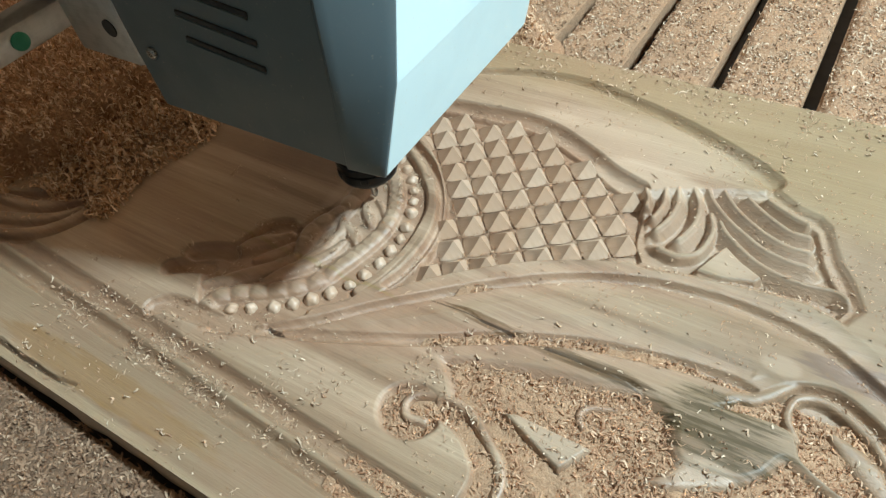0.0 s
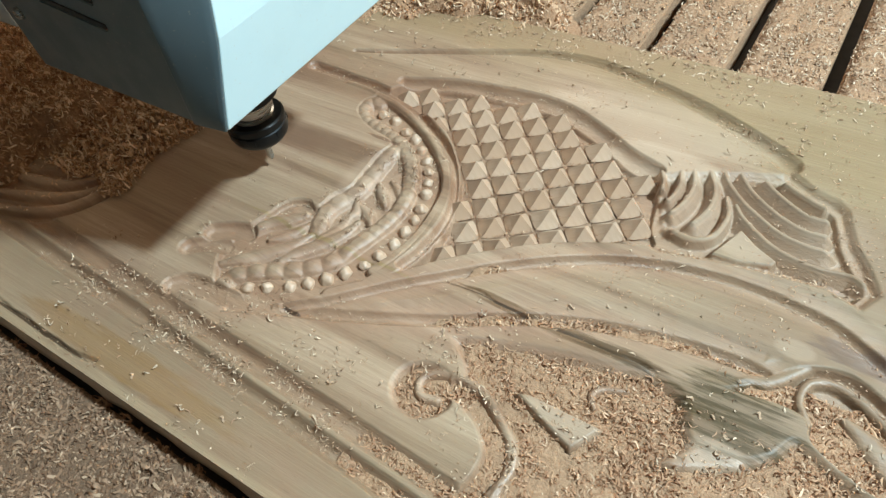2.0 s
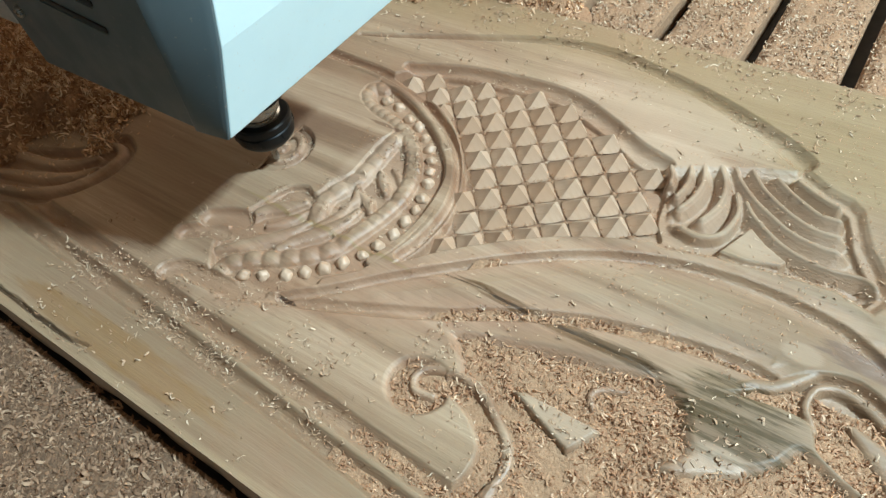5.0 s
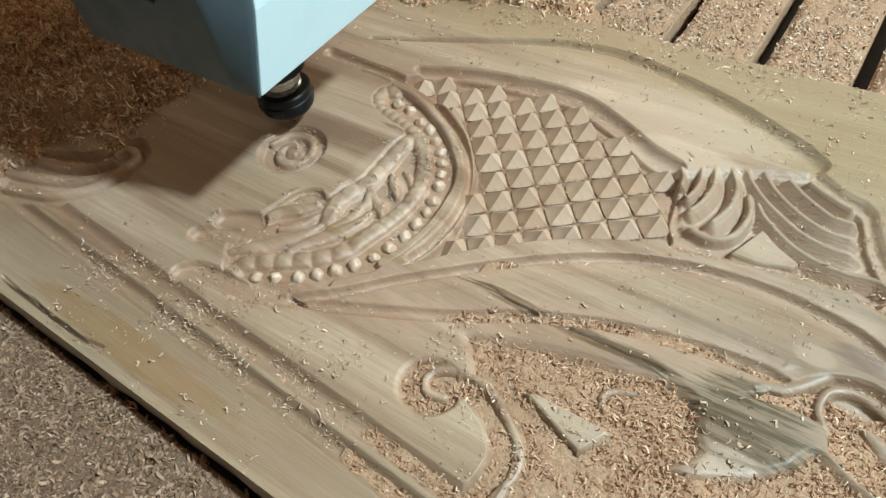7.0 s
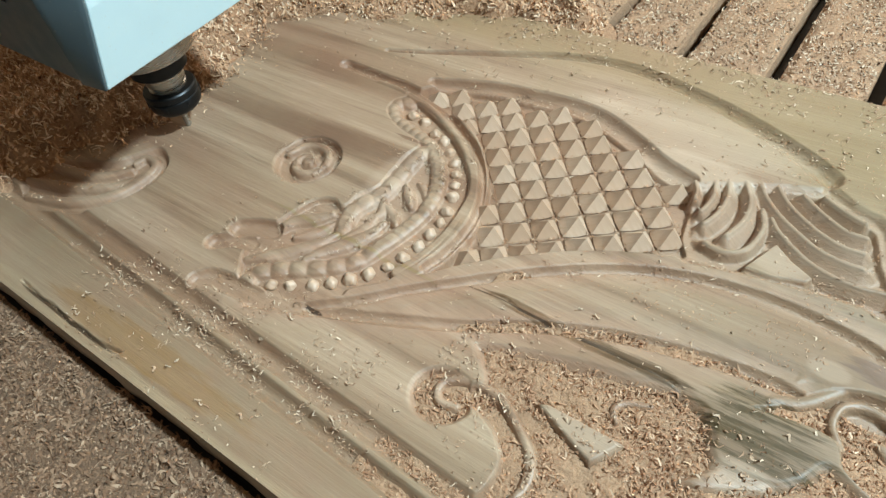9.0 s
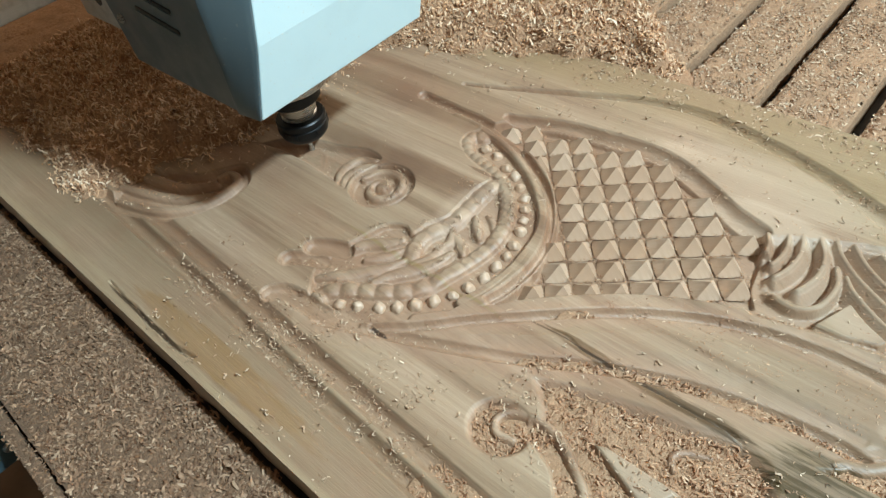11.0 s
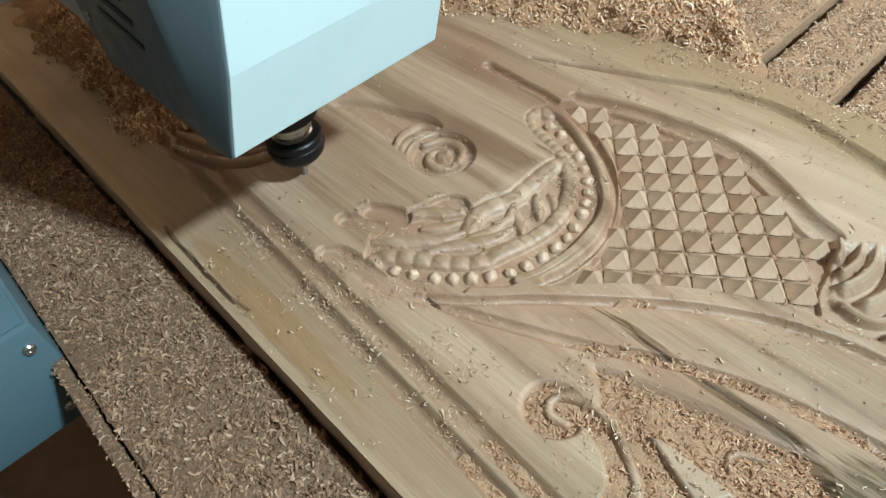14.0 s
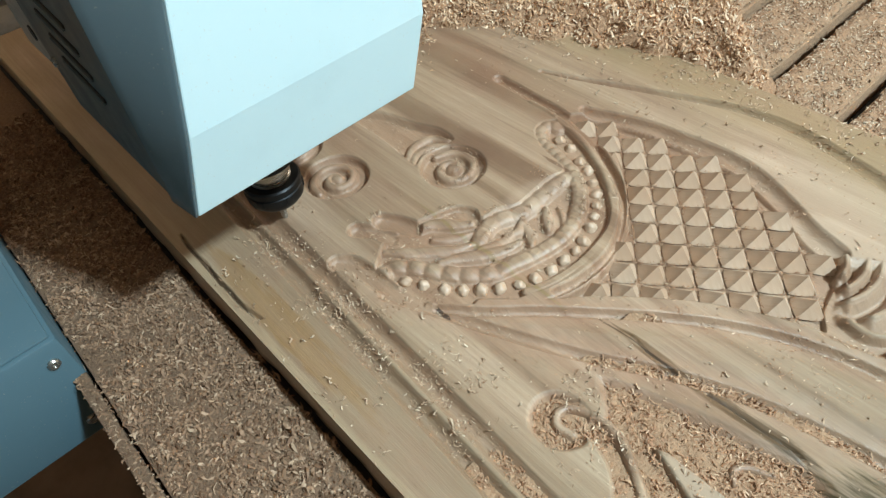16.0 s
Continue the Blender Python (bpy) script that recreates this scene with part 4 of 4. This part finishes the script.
def build_head():
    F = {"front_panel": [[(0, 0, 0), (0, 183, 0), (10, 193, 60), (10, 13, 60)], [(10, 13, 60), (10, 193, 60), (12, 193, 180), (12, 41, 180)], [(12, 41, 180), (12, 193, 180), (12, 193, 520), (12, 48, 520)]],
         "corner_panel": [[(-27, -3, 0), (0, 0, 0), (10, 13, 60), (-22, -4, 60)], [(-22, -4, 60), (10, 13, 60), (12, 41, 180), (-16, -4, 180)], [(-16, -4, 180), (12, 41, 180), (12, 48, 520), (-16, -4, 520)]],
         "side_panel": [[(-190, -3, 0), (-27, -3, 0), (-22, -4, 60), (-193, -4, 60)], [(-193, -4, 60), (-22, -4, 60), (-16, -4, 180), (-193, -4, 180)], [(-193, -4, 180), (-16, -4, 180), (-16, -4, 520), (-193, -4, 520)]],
         "far_side_panel": [[(0, 183, 0), (-190, 187, 0), (-193, 195, 60), (10, 193, 60)], [(10, 193, 60), (-193, 195, 60), (-193, 195, 520), (12, 193, 520)]],
         "top_panel": [[(12, 48, 520), (12, 193, 520), (-193, 195, 520), (-193, -4, 520)], [(12, 48, 520), (-193, -4, 520), (-16, -4, 520)][:0] or [(12, 48, 520), (-193, -4, 520), (-100, -4, 520), (-16, -4, 520)]]}
    for name, panels in F.items():
        bm = bmesh.new()
        for p in panels:
            bm.faces.new([bm.verts.new(Vector(q) / 1000) for q in p])
        bmesh.ops.remove_doubles(bm, verts=bm.verts, dist=1e-5)
        if name == "corner_panel":
            bmesh.ops.subdivide_edges(bm, edges=bm.edges[:], cuts=5, use_grid_fill=True)
        # these two panels take the paint that has shade in its colour
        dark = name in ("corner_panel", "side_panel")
        ob = part(name, bm, PAINT_SHADED if dark else PAINT, head, "blue painted sheet metal with shade in its colour" if dark else "pale blue painted sheet metal", smooth=name == "corner_panel")
        s = ob.modifiers.new("thick", "SOLIDIFY")
        s.thickness, s.offset = 0.0022, -1
        if name == "top_panel":
            s.offset = 1
        b = ob.modifiers.new("soft", "BEVEL")
        b.width, b.segments, b.limit_method = 0.0011, 2, "ANGLE"
        if name == "side_panel":
            # louvres in the side; dark bars give the shade inside their slots
            for k, z in enumerate((63, 80, 97, 114)):
                slot = block((-0.131, -0.0052, (z - 1.7) / 1000), (-0.069, -0.0035, (z + 1.7) / 1000), 0.0007)
                bmesh.ops.rotate(slot, verts=slot.verts, cent=(-0.1, -0.006, z / 1000), matrix=Matrix.Rotation(radians(6.5), 3, "Y"))
                part("louvre_dark_bar", slot, DARK, ob, "dark bar for the shade in a ventilation slot")
                lip = block((-0.131, -0.0060, (z - 2.9) / 1000), (-0.069, -0.0042, (z - 1.8) / 1000), 0.0004)
                bmesh.ops.rotate(lip, verts=lip.verts, cent=(-0.1, -0.006, z / 1000), matrix=Matrix.Rotation(radians(6.5), 3, "Y"))
                part("louvre_lip", lip, PAINT_SHADED, ob)
            for x, z in ((-174, 46), (-174, 150)):
                sc = lathe(((0.0042, 0), (0.0042, 0.0016), (0.003, 0.0028), (0.0014, 0.0028), (0.0014, 0.0016)), seg=16)
                bmesh.ops.transform(sc, verts=sc.verts, matrix=Matrix.Translation((x / 1000, -0.004, z / 1000)) @ Matrix.Rotation(radians(90), 4, "X"))
                part("screw", sc, STEEL, ob, "small steel screw")
    # carriage plate behind the cover
    plate = part("carriage_plate", block((-0.262, -0.003, 0.028), (-0.196, 0.19, 0.52), 0.003), PLATE, head, "aluminium carriage plate")
    # no holes are cut: dark discs on the plate give their shade
    for x, z in ((-0.212, 0.055), (-0.225, 0.115), (-0.212, 0.18)):
        h = lathe(((0.0062, 0), (0.0062, 0.0012)), seg=24)
        bmesh.ops.transform(h, verts=h.verts, matrix=Matrix.Translation((x, -0.0026, z)) @ Matrix.Rotation(radians(90), 4, "X"))
        part("bolt_hole_disc", h, DARK, plate, "dark disc for the shade in a bolt hole")
    cx, cy, nz = -0.103, 0.091, -0.096
    mm = lambda rows: [(r / 1000, nz + z / 1000) for r, z in rows]
    part("spindle_body", lathe(mm(((34, 46), (40, 48), (40, 300))), cx, cy), STEEL, head, "steel spindle body inside the cover")
    part("spindle_flange", lathe(mm(((20, 27), (25, 28), (27, 30), (27, 47), (24, 48))), cx, cy), BLACK, head, "dark spindle flange")
    part("spindle_nose", lathe(mm(((18.5, 8), (18.5, 12), (17, 13), (17, 16), (19, 17), (19, 28))), cx, cy), STEEL, head, "bright steel spindle nose")
    nut = part("collet_nut", lathe(mm(((9, -15), (17, -15), (21, -14), (24.5, -10), (25.6, -6), (25.6, 0.5), (24.6, 1.2), (24.6, 2.2), (25.8, 3), (25.8, 8), (24.5, 9.6), (18, 10))), cx, cy, 64), BLACK, head, "blackened steel collet nut")
    for k in range(6):
        a = k * math.pi / 3
        n = block((0.0242, -0.0035, nz - 0.006), (0.0262, 0.0035, nz + 0.0005), 0.0006)
        bmesh.ops.rotate(n, verts=n.verts, cent=(0, 0, 0), matrix=Matrix.Rotation(a, 3, "Z"))
        bmesh.ops.translate(n, verts=n.verts, vec=(cx, cy, 0))
        part("spanner_flat", n, BLACK, nut)
    part("collet", lathe(mm(((4, -18), (8, -17.5), (9.5, -15), (9.5, -13))), cx, cy, 32), STEEL, head, "steel collet")
    part("cutter", lathe(mm(((0.6, -43), (2.2, -41), (3, -38), (3, -16))), cx, cy, 24), STEEL, head, "slim round-nosed cutter")


build_head()

# ---- gantry: beam, rail and side foot, moving along the bed with the head ----
gantry = tagged(new("gantry"), "grey painted gantry with guide rail and bolted side foot", "gantry")


def build_gantry():
    part("beam", block((-0.46, -0.40, 0.20), (-0.345, 1.15, 0.42), 0.006), DARK, gantry, "black gantry beam")
    rail = part("guide_rail", block((-0.35, -0.40, 0.155), (-0.318, 1.15, 0.178), 0.003), PLATE, gantry, "aluminium guide rail")
    cap = lathe(((0.007, 0), (0.007, 0.002), (0.0055, 0.003)), seg=24)
    bmesh.ops.transform(cap, verts=cap.verts, matrix=Matrix.Translation((-0.318, 0.046, 0.166)) @ Matrix.Rotation(radians(90), 4, "Y"))
    part("rail_plug", cap, GREEN, rail, "green plastic plug")
    foot = part("side_foot", block((-0.50, -0.42, -0.11), (-0.113, -0.236, 0.014), 0.004), PAINT_DARK, gantry, "grey-blue painted side foot")
    part("foot_top_plate", block((-0.49, -0.41, 0.0142), (-0.117, -0.24, 0.017), 0.001), PAINT_DARK, foot, "grey-blue top plate")
    for y, z in ((-0.25, -0.008), (-0.258, -0.088)):
        s = lathe(((0.0052, 0), (0.0052, 0.002), (0.0038, 0.0036), (0.0018, 0.0036), (0.0018, 0.002)), seg=20)
        bmesh.ops.transform(s, verts=s.verts, matrix=Matrix.Translation((-0.113, y, z)) @ Matrix.Rotation(radians(90), 4, "Y"))
        part("bolt", s, STEEL, foot, "domed steel bolt")
    part("column", block((-0.46, -0.42, 0.014), (-0.345, -0.37, 0.42), 0.004), PAINT_DARK, gantry, "painted gantry column")


build_gantry()

# ---- unseen workshop added to shape bounced light, with openings for both lamps ----
def build_workshop():
    x1 = WINDOW.x + 0.05
    y0, y1, z0, z1 = WINDOW.y - 0.13, WINDOW.y + 0.13, WINDOW.z - 0.13, WINDOW.z + 0.13
    tagged(part("floor", block((-1.7, -1.6, -0.95), (x1 + 0.1, 1.8, -0.85)), DIRT), "brown workshop floor under old sawdust", kind="structure")
    tagged(part("wall_west", block((-1.8, -1.6, -0.85), (-1.7, 1.8, 2.15)), BROWN_WALL), "plain light brown plaster wall", kind="structure")
    # dark wall added out of view to cut bounce on the near sides
    tagged(part("wall_south", block((-1.7, -1.7, -0.85), (x1, -1.6, 2.15)), SHADE_WALL), "unseen dark grey wall that keeps the near sides dim", kind="structure")
    north = tagged(new("wall_north"), "unseen ochre wall with an opening for the fill light", kind="structure")
    a0, a1, b0, b1 = FILL_OPENING.x - 0.58, FILL_OPENING.x + 0.58, FILL_OPENING.z - 0.38, FILL_OPENING.z + 0.38
    for lo, hi in (((-1.7, 1.8, -0.85), (a0, 1.9, 2.15)), ((a1, 1.8, -0.85), (x1, 1.9, 2.15)), ((a0, 1.8, -0.85), (a1, 1.9, b0)), ((a0, 1.8, b1), (a1, 1.9, 2.15))):
        part("wall_panel", block(lo, hi), WALL, north)
    tagged(part("ceiling", block((-1.8, -1.7, 2.15), (x1 + 0.1, 1.9, 2.25)), WALL), "plain ochre ceiling", kind="structure")
    east = tagged(new("wall_east"), "unseen ochre wall with an opening for the key light", kind="structure")
    for lo, hi in (((x1, -1.7, -0.85), (x1 + 0.1, y0, 2.15)), ((x1, y1, -0.85), (x1 + 0.1, 1.9, 2.15)), ((x1, y0, -0.85), (x1 + 0.1, y1, z0)), ((x1, y0, z1), (x1 + 0.1, y1, 2.15))):
        part("wall_panel", block(lo, hi), WALL, east)


build_workshop()


# ---- what moves ----
def motions():
    walk(head, [(t, pose(x, y, z)) for t, x, y, z in HEAD])
    walk(gantry, [(t, pose(x, 0, 0)) for t, x, y, z in HEAD])
    walk(CLUMP, [(0.0, pose(0, 0, 0)), (2.0, pose(-0.008, 0, 0)), (3.5, pose(-0.045, 0.01, -0.002)), (7.0, pose(-0.06, 0.02, -0.003)), (9.0, pose(-0.15, 0.05, -0.006)), (12.0, pose(-0.16, 0.05, -0.008)), (16.0, pose(-0.16, 0.05, -0.008))])
    for ob, t0, t1 in WASTE:
        walk(ob, [(0.0, pose(0, 0, 0)), (t0, pose(0, 0, 0)), (t1, pose(0, 0, -0.0115)), (16.0, pose(0, 0, -0.0115))])


motions()
